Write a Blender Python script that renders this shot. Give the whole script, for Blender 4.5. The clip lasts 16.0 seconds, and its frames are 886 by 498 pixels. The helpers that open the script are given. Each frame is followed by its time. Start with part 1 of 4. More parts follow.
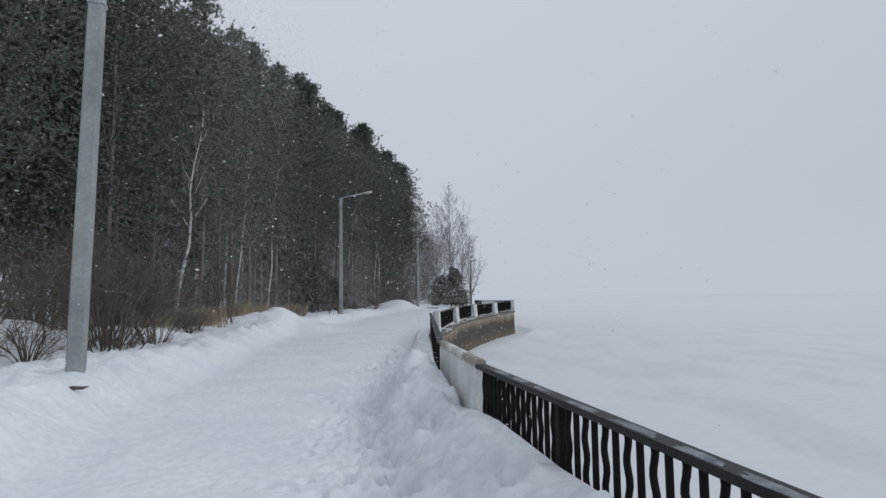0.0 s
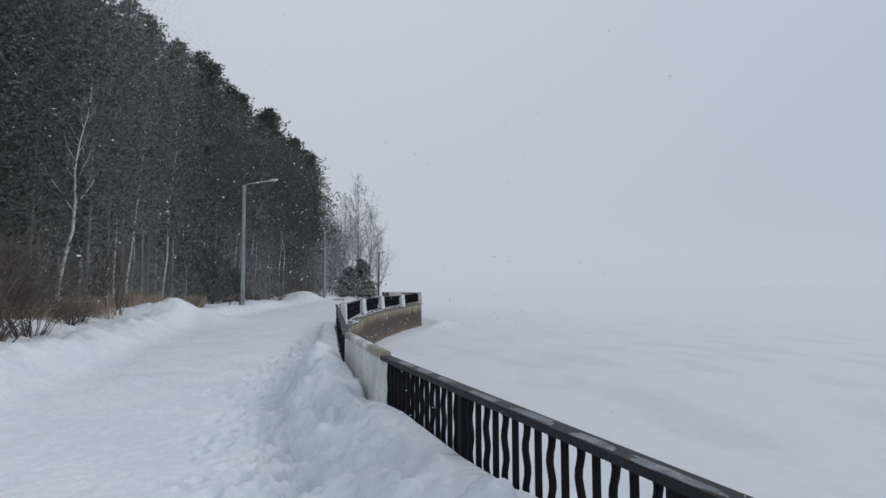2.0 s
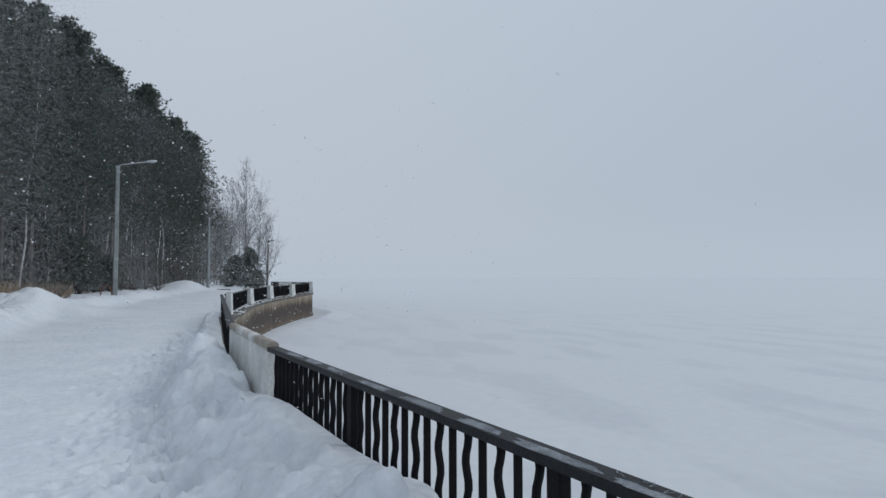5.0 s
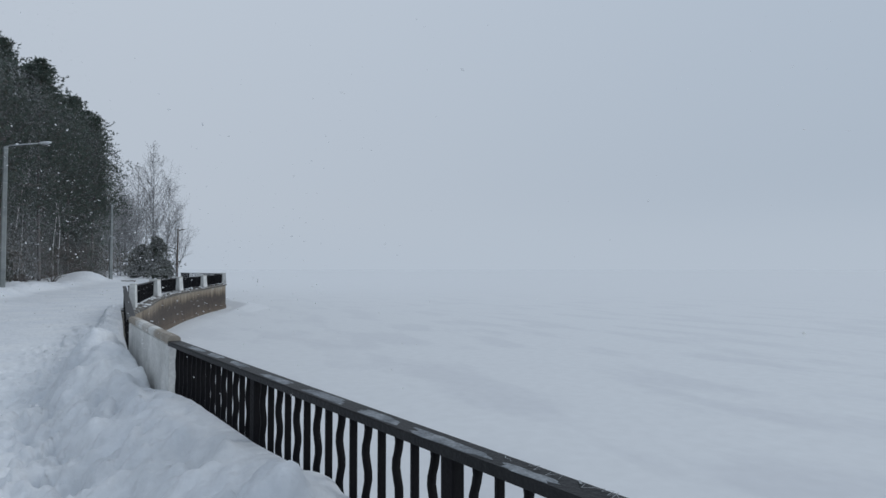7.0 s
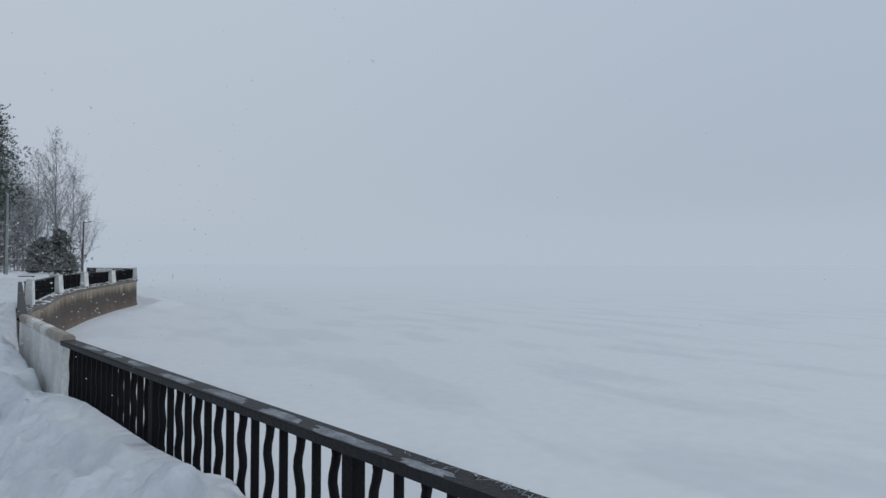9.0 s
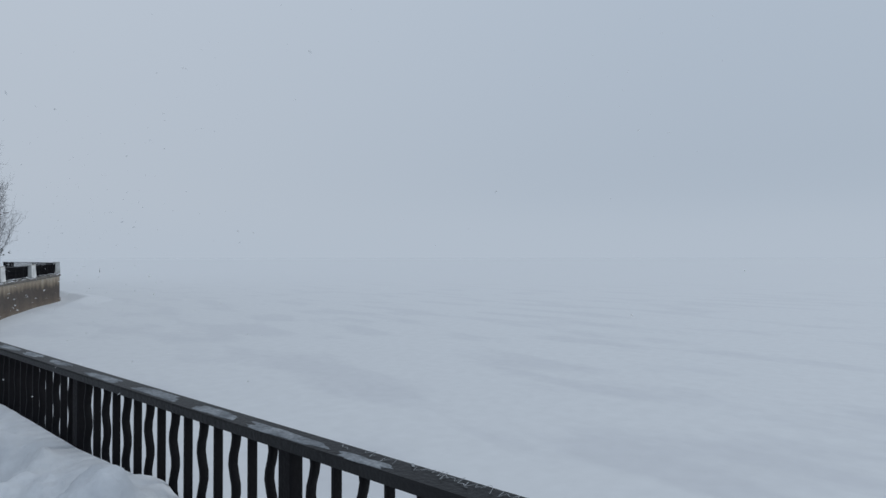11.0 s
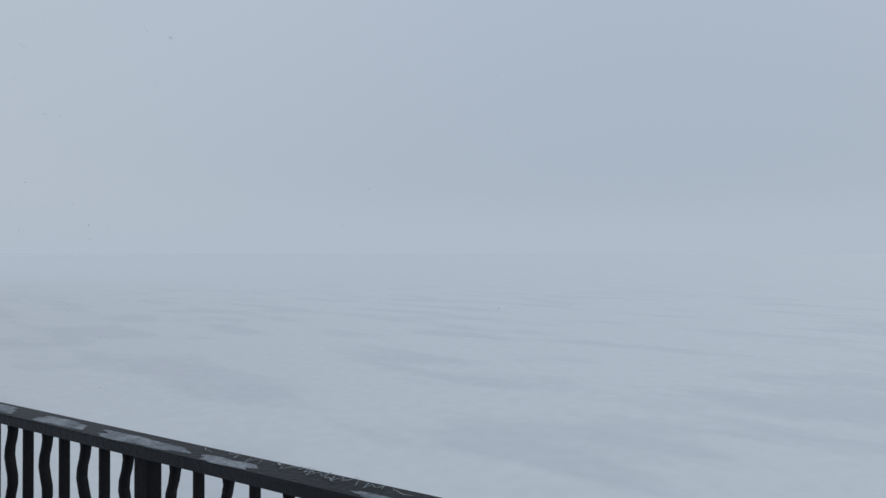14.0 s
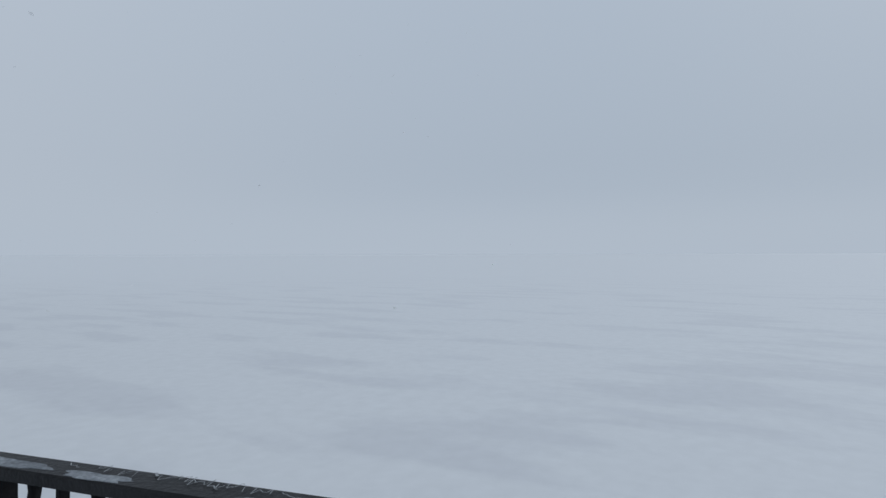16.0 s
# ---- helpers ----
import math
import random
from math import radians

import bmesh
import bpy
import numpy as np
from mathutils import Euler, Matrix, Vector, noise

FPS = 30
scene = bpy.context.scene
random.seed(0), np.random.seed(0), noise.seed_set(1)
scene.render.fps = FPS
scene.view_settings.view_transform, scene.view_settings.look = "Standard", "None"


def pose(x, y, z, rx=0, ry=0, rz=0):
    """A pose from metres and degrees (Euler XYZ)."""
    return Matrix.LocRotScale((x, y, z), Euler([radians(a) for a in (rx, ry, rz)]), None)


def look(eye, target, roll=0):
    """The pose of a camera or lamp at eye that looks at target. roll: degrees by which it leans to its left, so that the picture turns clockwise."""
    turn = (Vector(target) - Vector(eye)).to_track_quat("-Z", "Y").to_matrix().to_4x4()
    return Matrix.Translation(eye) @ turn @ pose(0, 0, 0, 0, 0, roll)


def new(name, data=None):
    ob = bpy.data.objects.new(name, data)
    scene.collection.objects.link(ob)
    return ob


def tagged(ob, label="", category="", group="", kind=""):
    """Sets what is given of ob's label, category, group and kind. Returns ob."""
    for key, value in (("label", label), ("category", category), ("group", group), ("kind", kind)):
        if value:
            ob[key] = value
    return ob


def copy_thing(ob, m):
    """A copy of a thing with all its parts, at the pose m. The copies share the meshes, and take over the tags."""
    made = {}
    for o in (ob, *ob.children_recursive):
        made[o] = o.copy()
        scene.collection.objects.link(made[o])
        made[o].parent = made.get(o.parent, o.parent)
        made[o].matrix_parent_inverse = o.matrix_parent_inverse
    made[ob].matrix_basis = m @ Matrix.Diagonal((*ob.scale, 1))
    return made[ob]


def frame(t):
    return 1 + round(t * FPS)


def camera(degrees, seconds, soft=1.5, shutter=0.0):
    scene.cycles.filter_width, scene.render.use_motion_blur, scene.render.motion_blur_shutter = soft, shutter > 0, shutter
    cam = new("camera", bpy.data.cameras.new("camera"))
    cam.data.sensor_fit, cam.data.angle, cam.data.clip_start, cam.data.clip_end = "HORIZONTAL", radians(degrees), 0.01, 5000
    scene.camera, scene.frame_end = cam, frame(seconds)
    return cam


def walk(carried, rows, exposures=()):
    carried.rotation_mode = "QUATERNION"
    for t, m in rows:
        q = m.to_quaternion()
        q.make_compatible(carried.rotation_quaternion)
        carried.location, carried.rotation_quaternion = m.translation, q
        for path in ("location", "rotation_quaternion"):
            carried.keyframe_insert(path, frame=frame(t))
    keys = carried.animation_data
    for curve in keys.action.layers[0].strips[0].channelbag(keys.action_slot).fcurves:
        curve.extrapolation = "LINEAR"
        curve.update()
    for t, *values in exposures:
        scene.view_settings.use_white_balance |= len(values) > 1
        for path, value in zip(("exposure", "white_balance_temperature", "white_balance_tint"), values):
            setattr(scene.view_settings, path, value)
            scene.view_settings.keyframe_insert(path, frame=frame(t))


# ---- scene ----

# ---- camera ----
cam = camera(72.64, 16.0)
PATH = [
    (0.0, pose(-0.005, -0.020, 1.554, 94.601, 0.803, -0.011)),
    (0.5, pose(-0.012, -0.010, 1.553, 94.343, 0.642, -2.189)),
    (1.0, pose(-0.009, -0.009, 1.557, 94.116, 0.557, -4.587)),
    (1.5, pose(0.001, 0.015, 1.547, 93.932, 0.402, -6.966)),
    (2.0, pose(0.011, 0.017, 1.546, 93.774, 0.312, -8.740)),
    (2.5, pose(0.023, 0.021, 1.548, 93.547, 0.259, -10.658)),
    (3.0, pose(0.033, 0.035, 1.548, 93.314, 0.265, -12.959)),
    (3.5, pose(0.017, 0.043, 1.544, 93.144, 0.150, -15.260)),
    (4.0, pose(-0.001, 0.061, 1.538, 93.064, 0.127, -16.074)),
    (4.2, pose(0.000, 0.060, 1.538, 93.000, 0.125, -16.890)),
    (6.3, pose(0.076, -0.008, 1.545, 92.180, 0.090, -22.980)),
    (6.5, pose(0.080, -0.009, 1.545, 92.100, 0.079, -24.385)),
    (7.0, pose(0.097, -0.015, 1.544, 91.949, -0.017, -26.406)),
    (7.5, pose(0.116, -0.011, 1.544, 91.834, -0.056, -27.810)),
    (8.0, pose(0.136, -0.017, 1.541, 91.766, -0.172, -29.843)),
    (8.5, pose(0.146, -0.044, 1.550, 91.620, -0.134, -31.320)),
    (9.0, pose(0.183, -0.038, 1.540, 91.512, -0.128, -33.429)),
    (9.2, pose(0.187, -0.038, 1.540, 91.430, -0.110, -34.280)),
    (11.3, pose(0.184, -0.067, 1.543, 90.780, 0.070, -40.340)),
    (11.5, pose(0.185, -0.069, 1.543, 90.757, 0.068, -41.373)),
    (12.0, pose(0.198, -0.068, 1.538, 90.724, 0.058, -42.247)),
    (12.5, pose(0.203, -0.079, 1.534, 90.738, 0.072, -43.605)),
    (13.0, pose(0.173, -0.090, 1.551, 90.452, -0.015, -45.302)),
    (13.5, pose(0.183, -0.099, 1.550, 90.355, -0.043, -47.672)),
    (14.0, pose(0.169, -0.124, 1.551, 90.403, 0.055, -50.555)),
    (14.5, pose(0.177, -0.120, 1.540, 90.396, 0.090, -53.218)),
    (15.0, pose(0.183, -0.131, 1.535, 90.416, 0.131, -55.549)),
    (15.5, pose(0.181, -0.129, 1.531, 90.418, 0.148, -58.125)),
    (16.0, pose(0.183, -0.125, 1.535, 90.457, 0.182, -60.391)),
]
walk(cam, PATH, [(0.0, 0.06, 6500, 10), (3.0, 0.0, 6330, 9), (9.0, -0.08, 6200, 8), (16.0, -0.11, 6200, 8)])

# ---- sky and light ----
SUN_AZ, SUN_EL = radians(105), radians(38)
world = bpy.data.worlds.new("overcast_sky")
scene.world = world
world.use_nodes = True
wn, wl = world.node_tree.nodes, world.node_tree.links
wn.clear()
w_out = wn.new("ShaderNodeOutputWorld")
w_bg = wn.new("ShaderNodeBackground")
w_sky = wn.new("ShaderNodeTexSky")
w_sky.sky_type, w_sky.sun_disc = "NISHITA", False
w_sky.sun_elevation, w_sky.sun_rotation = SUN_EL, SUN_AZ
w_sky.dust_density = 6.0
w_co = wn.new("ShaderNodeTexCoord")
w_sep = wn.new("ShaderNodeSeparateXYZ")
wl.new(w_co.outputs["Generated"], w_sep.inputs[0])
# cloud deck: pale towards the brighter side of the sky, greyer towards the lake
w_side = wn.new("ShaderNodeVectorMath")
w_side.operation = "DOT_PRODUCT"
w_side.inputs[1].default_value = (-0.75, 0.66, 0.0)
wl.new(w_co.outputs["Generated"], w_side.inputs[0])
w_map = wn.new("ShaderNodeMapRange")
w_map.interpolation_type = "SMOOTHSTEP"
w_map.inputs["From Min"].default_value, w_map.inputs["From Max"].default_value = -0.7, 0.9
wl.new(w_side.outputs["Value"], w_map.inputs["Value"])
w_mix = wn.new("ShaderNodeMix")
w_mix.data_type = "RGBA"
w_mix.inputs["A"].default_value = (0.425, 0.48, 0.555, 1)
w_mix.inputs["B"].default_value = (0.515, 0.555, 0.615, 1)
wl.new(w_map.outputs["Result"], w_mix.inputs["Factor"])
w_el = wn.new("ShaderNodeMapRange")
w_el.interpolation_type = "SMOOTHSTEP"
w_el.inputs["From Min"].default_value, w_el.inputs["From Max"].default_value = 0.0, 0.9
w_el.inputs["To Min"].default_value, w_el.inputs["To Max"].default_value = 0.985, 1.13
wl.new(w_sep.outputs["Z"], w_el.inputs["Value"])
w_mul = wn.new("ShaderNodeVectorMath")
w_mul.operation = "SCALE"
w_low = wn.new("ShaderNodeMapRange")
w_low.interpolation_type = "SMOOTHSTEP"
w_low.inputs["From Min"].default_value, w_low.inputs["From Max"].default_value = -0.02, 0.16
w_low.inputs["To Min"].default_value, w_low.inputs["To Max"].default_value = 1.0, 0.0
wl.new(w_sep.outputs["Z"], w_low.inputs["Value"])
w_haze = wn.new("ShaderNodeMix")
w_haze.data_type = "RGBA"
w_haze.inputs["A"].default_value = (0.425, 0.48, 0.555, 1)
w_haze.inputs["B"].default_value = (0.478, 0.532, 0.606, 1)
wl.new(w_low.outputs["Result"], w_haze.inputs["Factor"])
wl.new(w_haze.outputs["Result"], w_mix.inputs["A"])
w_even = wn.new("ShaderNodeMix")
w_even.data_type = "RGBA"
w_even.inputs["B"].default_value = (0.489, 0.538, 0.606, 1)
w_band = wn.new("ShaderNodeMapRange")
w_band.interpolation_type = "SMOOTHSTEP"
w_band.inputs["From Min"].default_value, w_band.inputs["From Max"].default_value = 0.0, 0.11
w_band.inputs["To Min"].default_value, w_band.inputs["To Max"].default_value = 0.85, 0.0
wl.new(w_sep.outputs["Z"], w_band.inputs["Value"])
wl.new(w_band.outputs["Result"], w_even.inputs["Factor"])
wl.new(w_mix.outputs["Result"], w_even.inputs["A"])
wl.new(w_even.outputs["Result"], w_mul.inputs[0])
wl.new(w_el.outputs["Result"], w_mul.inputs["Scale"])
w_skys = wn.new("ShaderNodeVectorMath")
w_skys.operation = "SCALE"
w_skys.inputs["Scale"].default_value = 0.002
wl.new(w_sky.outputs["Color"], w_skys.inputs[0])
w_add = wn.new("ShaderNodeVectorMath")
w_add.operation = "ADD"
wl.new(w_mul.outputs[0], w_add.inputs[0])
wl.new(w_skys.outputs[0], w_add.inputs[1])
wl.new(w_add.outputs[0], w_bg.inputs["Color"])
w_bg.inputs["Strength"].default_value = 1.0
wl.new(w_bg.outputs[0], w_out.inputs["Surface"])

sun = new("sun", bpy.data.lights.new("sun", "SUN"))
sun.data.energy, sun.data.angle, sun.data.color = 0.62, radians(30), (1.0, 0.97, 0.93)
sun.matrix_world = look((20 * math.sin(SUN_AZ), 20 * math.cos(SUN_AZ), 20 * math.tan(SUN_EL)), (0, 0, 0))


# ---- materials ----
def material(name, color_a, color_b, scale, rough=0.8, bump=0.2, bump_scale=None, stretch=(1, 1, 1), metal=0.0, lo=0.35, hi=0.65, fine=None, spec=0.3, turn=0.0, amp=0.13):
    """Two colours mixed by noise, a finer speckle and fine relief."""
    m = bpy.data.materials.new(name)
    m.use_nodes = True
    n, l = m.node_tree.nodes, m.node_tree.links
    b = n["Principled BSDF"]
    co = n.new("ShaderNodeTexCoord")
    mp = n.new("ShaderNodeMapping")
    mp.inputs["Scale"].default_value = stretch
    mp.inputs["Rotation"].default_value = (0, 0, radians(turn))
    l.new(co.outputs["Object"], mp.inputs["Vector"])
    no = n.new("ShaderNodeTexNoise")
    no.inputs["Scale"].default_value, no.inputs["Detail"].default_value = scale, 6
    l.new(mp.outputs[0], no.inputs["Vector"])
    rg = n.new("ShaderNodeMapRange")
    rg.inputs["From Min"].default_value, rg.inputs["From Max"].default_value = lo, hi
    l.new(no.outputs["Fac"], rg.inputs["Value"])
    mx = n.new("ShaderNodeMix")
    mx.data_type = "RGBA"
    mx.inputs["A"].default_value, mx.inputs["B"].default_value = (*color_a, 1), (*color_b, 1)
    l.new(rg.outputs["Result"], mx.inputs["Factor"])
    f = n.new("ShaderNodeTexNoise")
    f.inputs["Scale"].default_value, f.inputs["Detail"].default_value = fine or scale * 14, 3
    l.new(co.outputs["Object"], f.inputs["Vector"])
    fr = n.new("ShaderNodeMapRange")
    fr.inputs["To Min"].default_value, fr.inputs["To Max"].default_value = 1 - amp, 1 + amp
    fr.inputs["From Min"].default_value, fr.inputs["From Max"].default_value = 0.25, 0.75
    l.new(f.outputs["Fac"], fr.inputs["Value"])
    sc = n.new("ShaderNodeVectorMath")
    sc.operation = "SCALE"
    l.new(mx.outputs["Result"], sc.inputs[0])
    l.new(fr.outputs["Result"], sc.inputs["Scale"])
    l.new(sc.outputs[0], b.inputs["Base Color"])
    b.inputs["Roughness"].default_value, b.inputs["Metallic"].default_value = rough, metal
    b.inputs["Specular IOR Level"].default_value = spec
    bp = n.new("ShaderNodeBump")
    bp.inputs["Strength"].default_value, bp.inputs["Distance"].default_value = bump, 0.02
    bn = n.new("ShaderNodeTexNoise")
    bn.inputs["Scale"].default_value, bn.inputs["Detail"].default_value = bump_scale or scale * 6, 5
    l.new(mp.outputs[0], bn.inputs["Vector"])
    l.new(bn.outputs["Fac"], bp.inputs["Height"])
    l.new(bp.outputs[0], b.inputs["Normal"])
    return m


def leaf_material(name, dark, light, brown, rough=0.75):
    """Needles: every island takes its own shade."""
    m = bpy.data.materials.new(name)
    m.use_nodes = True
    n, l = m.node_tree.nodes, m.node_tree.links
    b = n["Principled BSDF"]
    geo = n.new("ShaderNodeNewGeometry")
    rp = n.new("ShaderNodeValToRGB")
    e = rp.color_ramp.elements
    e[0].position, e[0].color = 0.0, (*dark, 1)
    e[1].position, e[1].color = 0.8, (*light, 1)
    k = e.new(0.97)
    k.color = (*brown, 1)
    l.new(geo.outputs["Random Per Island"], rp.inputs[0])
    inf = n.new("ShaderNodeObjectInfo")
    rg = n.new("ShaderNodeMapRange")
    rg.inputs["To Min"].default_value, rg.inputs["To Max"].default_value = 0.75, 1.25
    l.new(inf.outputs["Random"], rg.inputs["Value"])
    sc = n.new("ShaderNodeVectorMath")
    sc.operation = "SCALE"
    l.new(rp.outputs["Color"], sc.inputs[0])
    l.new(rg.outputs["Result"], sc.inputs["Scale"])
    l.new(sc.outputs[0], b.inputs["Base Color"])
    b.inputs["Roughness"].default_value = rough
    b.inputs["Specular IOR Level"].default_value = 0.3
    tl = n.new("ShaderNodeBsdfTranslucent")
    l.new(sc.outputs[0], tl.inputs["Color"])
    ms_ = n.new("ShaderNodeMixShader")
    ms_.inputs[0].default_value = 0.42
    l.new(b.outputs[0], ms_.inputs[1])
    l.new(tl.outputs[0], ms_.inputs[2])
    l.new(ms_.outputs[0], n["Material Output"].inputs["Surface"])
    return m


SNOW = material("snow", (0.78, 0.80, 0.83), (0.85, 0.86, 0.87), 0.7, rough=0.75, bump=0.28, bump_scale=6.0, fine=11, spec=0.25, amp=0.07)
GROUNDSNOW = material("trodden_and_ploughed_snow", (0.735, 0.762, 0.80), (0.81, 0.828, 0.848), 0.7, rough=0.75, bump=0.85, bump_scale=8.0, fine=11, spec=0.22, amp=0.07)
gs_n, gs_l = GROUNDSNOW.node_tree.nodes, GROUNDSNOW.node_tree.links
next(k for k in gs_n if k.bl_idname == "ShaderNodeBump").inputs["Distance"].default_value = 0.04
# tints the bank darker by attribute: shade carried in the snow's colour
gs_shade, gs_mix, gs_mul = gs_n.new("ShaderNodeAttribute"), gs_n.new("ShaderNodeMix"), gs_n.new("ShaderNodeVectorMath")
gs_shade.attribute_name = "bank_shade"
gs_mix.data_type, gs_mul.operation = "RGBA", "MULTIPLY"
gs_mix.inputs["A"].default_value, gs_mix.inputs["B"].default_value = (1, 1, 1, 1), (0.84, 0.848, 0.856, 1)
gs_l.new(gs_shade.outputs["Fac"], gs_mix.inputs["Factor"])
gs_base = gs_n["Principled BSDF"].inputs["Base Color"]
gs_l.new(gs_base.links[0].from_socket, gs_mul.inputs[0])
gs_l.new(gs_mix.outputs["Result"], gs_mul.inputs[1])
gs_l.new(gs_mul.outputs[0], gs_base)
ICE = material("wind_packed_snow", (0.67, 0.685, 0.705), (0.735, 0.752, 0.77), 0.42, rough=0.75, bump=0.12, bump_scale=3.0, stretch=(1.0, 0.36, 1), lo=0.50, hi=0.62, fine=2.5, spec=0.2, turn=-50, amp=0.03)
ic_n, ic_l = ICE.node_tree.nodes, ICE.node_tree.links
ic_co, ic_len, ic_rg, ic_mul = ic_n.new("ShaderNodeTexCoord"), ic_n.new("ShaderNodeVectorMath"), ic_n.new("ShaderNodeMapRange"), ic_n.new("ShaderNodeMath")
# scoured patches pale with distance from the origin: haze painted into the colour
ic_len.operation, ic_mul.operation = "LENGTH", "MULTIPLY"
ic_rg.inputs["From Min"].default_value, ic_rg.inputs["From Max"].default_value = 14.0, 95.0
ic_rg.inputs["To Min"].default_value, ic_rg.inputs["To Max"].default_value = 1.0, 0.12
ic_mix = next(k for k in ic_n if k.bl_idname == "ShaderNodeMix")
ic_l.new(ic_co.outputs["Object"], ic_len.inputs[0])
ic_l.new(ic_len.outputs["Value"], ic_rg.inputs["Value"])
ic_l.new(ic_mix.inputs["Factor"].links[0].from_socket, ic_mul.inputs[0])
ic_l.new(ic_rg.outputs["Result"], ic_mul.inputs[1])
ic_mix.inputs["A"].default_value, ic_mix.inputs["B"].default_value = (0.724, 0.741, 0.759, 1), (0.664, 0.68, 0.706, 1)
ic_l.new(ic_mul.outputs[0], ic_mix.inputs["Factor"])
IRON = material("black_painted_iron", (0.006, 0.006, 0.008), (0.014, 0.013, 0.014), 3.0, rough=0.6, bump=0.25, bump_scale=60, spec=0.1)
RAIL = material("worn_dark_rail_paint", (0.005, 0.0056, 0.007), (0.0145, 0.0148, 0.0165), 2.2, rough=0.5, bump=0.2, bump_scale=50, spec=0.24)
RAILSNOW = material("thin_frost", (0.12, 0.134, 0.15), (0.27, 0.29, 0.31), 9, rough=0.6, bump=0.3, bump_scale=40, fine=70, amp=0.4)
SCRATCH = material("bare_scratched_metal", (0.22, 0.235, 0.25), (0.36, 0.375, 0.39), 20, rough=0.5, bump=0.1)
WHITEWASH = material("whitewashed_concrete", (0.54, 0.545, 0.53), (0.76, 0.76, 0.745), 2.4, rough=0.85, bump=0.4, bump_scale=30)
CAPSTONE = material("bare_weathered_concrete", (0.085, 0.078, 0.068), (0.21, 0.195, 0.175), 3.0, rough=0.9, bump=0.5, bump_scale=24)
LAMPCON = material("lamp_pole_concrete", (0.24, 0.26, 0.26), (0.34, 0.36, 0.355), 1.6, rough=0.85, bump=0.3, bump_scale=30)
STEEL = material("galvanised_steel", (0.36, 0.38, 0.40), (0.48, 0.50, 0.52), 8, rough=0.45, bump=0.1, metal=0.6)
LENS = material("dull_lamp_glass", (0.42, 0.44, 0.45), (0.5, 0.52, 0.53), 8, rough=0.2, bump=0.02, spec=0.5)
LAMPWHITE = material("pale_lamp_housing", (0.55, 0.57, 0.58), (0.66, 0.68, 0.70), 8, rough=0.4, bump=0.1)
BARK = material("pine_bark", (0.085, 0.08, 0.078), (0.18, 0.152, 0.138), 2.5, rough=0.95, bump=0.8, bump_scale=9, stretch=(1, 1, 0.3))
BIRCHBARK = material("birch_bark", (0.20, 0.195, 0.19), (0.60, 0.59, 0.575), 2.2, rough=0.85, bump=0.3, bump_scale=14, stretch=(1, 1, 2.2), lo=0.3, hi=0.5)
GREYTWIG = material("grey_bark", (0.17, 0.17, 0.175), (0.27, 0.27, 0.275), 3, rough=0.9, bump=0.3)
FLAKE = material("snowflake", (0.86, 0.87, 0.88), (0.9, 0.9, 0.9), 3, rough=0.8, bump=0.0)
fl_n, fl_l = FLAKE.node_tree.nodes, FLAKE.node_tree.links
fl_t, fl_m = fl_n.new("ShaderNodeBsdfTranslucent"), fl_n.new("ShaderNodeMixShader")
fl_t.inputs["Color"].default_value = (0.88, 0.89, 0.90, 1)
fl_m.inputs[0].default_value = 0.5
fl_l.new(fl_n["Principled BSDF"].outputs[0], fl_m.inputs[1])
fl_l.new(fl_t.outputs[0], fl_m.inputs[2])
fl_l.new(fl_m.outputs[0], fl_n["Material Output"].inputs["Surface"])
# nearly clear copy of the flake material, used to imitate haze
VEIL = FLAKE.copy()
VEIL.name = "fine_drifting_snow"
ve_n, ve_l = VEIL.node_tree.nodes, VEIL.node_tree.links
ve_t, ve_m = ve_n.new("ShaderNodeBsdfTransparent"), ve_n.new("ShaderNodeMixShader")
ve_m.inputs[0].default_value = 0.085
next(k for k in ve_n if k.bl_idname == "ShaderNodeBsdfTranslucent").inputs["Color"].default_value = (0.78, 0.79, 0.80, 1)
ve_s = ve_n["Material Output"].inputs["Surface"]
ve_f = ve_s.links[0].from_socket
ve_l.new(ve_t.outputs[0], ve_m.inputs[1])
ve_l.new(ve_f, ve_m.inputs[2])
ve_l.new(ve_m.outputs[0], ve_s)
SHRUBTWIG = material("brown_twigs", (0.082, 0.070, 0.062), (0.148, 0.122, 0.103), 2, rough=0.9, bump=0.3)
DRYGRASS = material("dry_reed", (0.33, 0.255, 0.175), (0.46, 0.37, 0.27), 2, rough=0.9, bump=0.1)
NEEDLE = leaf_material("pine_needles", (0.080, 0.104, 0.092), (0.118, 0.148, 0.122), (0.13, 0.12, 0.102))
SPRUCE = leaf_material("young_conifer_needles", (0.07, 0.088, 0.075), (0.105, 0.122, 0.10), (0.12, 0.105, 0.09))
RUST = material("rusty_red_metal", (0.13, 0.055, 0.04), (0.21, 0.11, 0.075), 6, rough=0.8, bump=0.3)


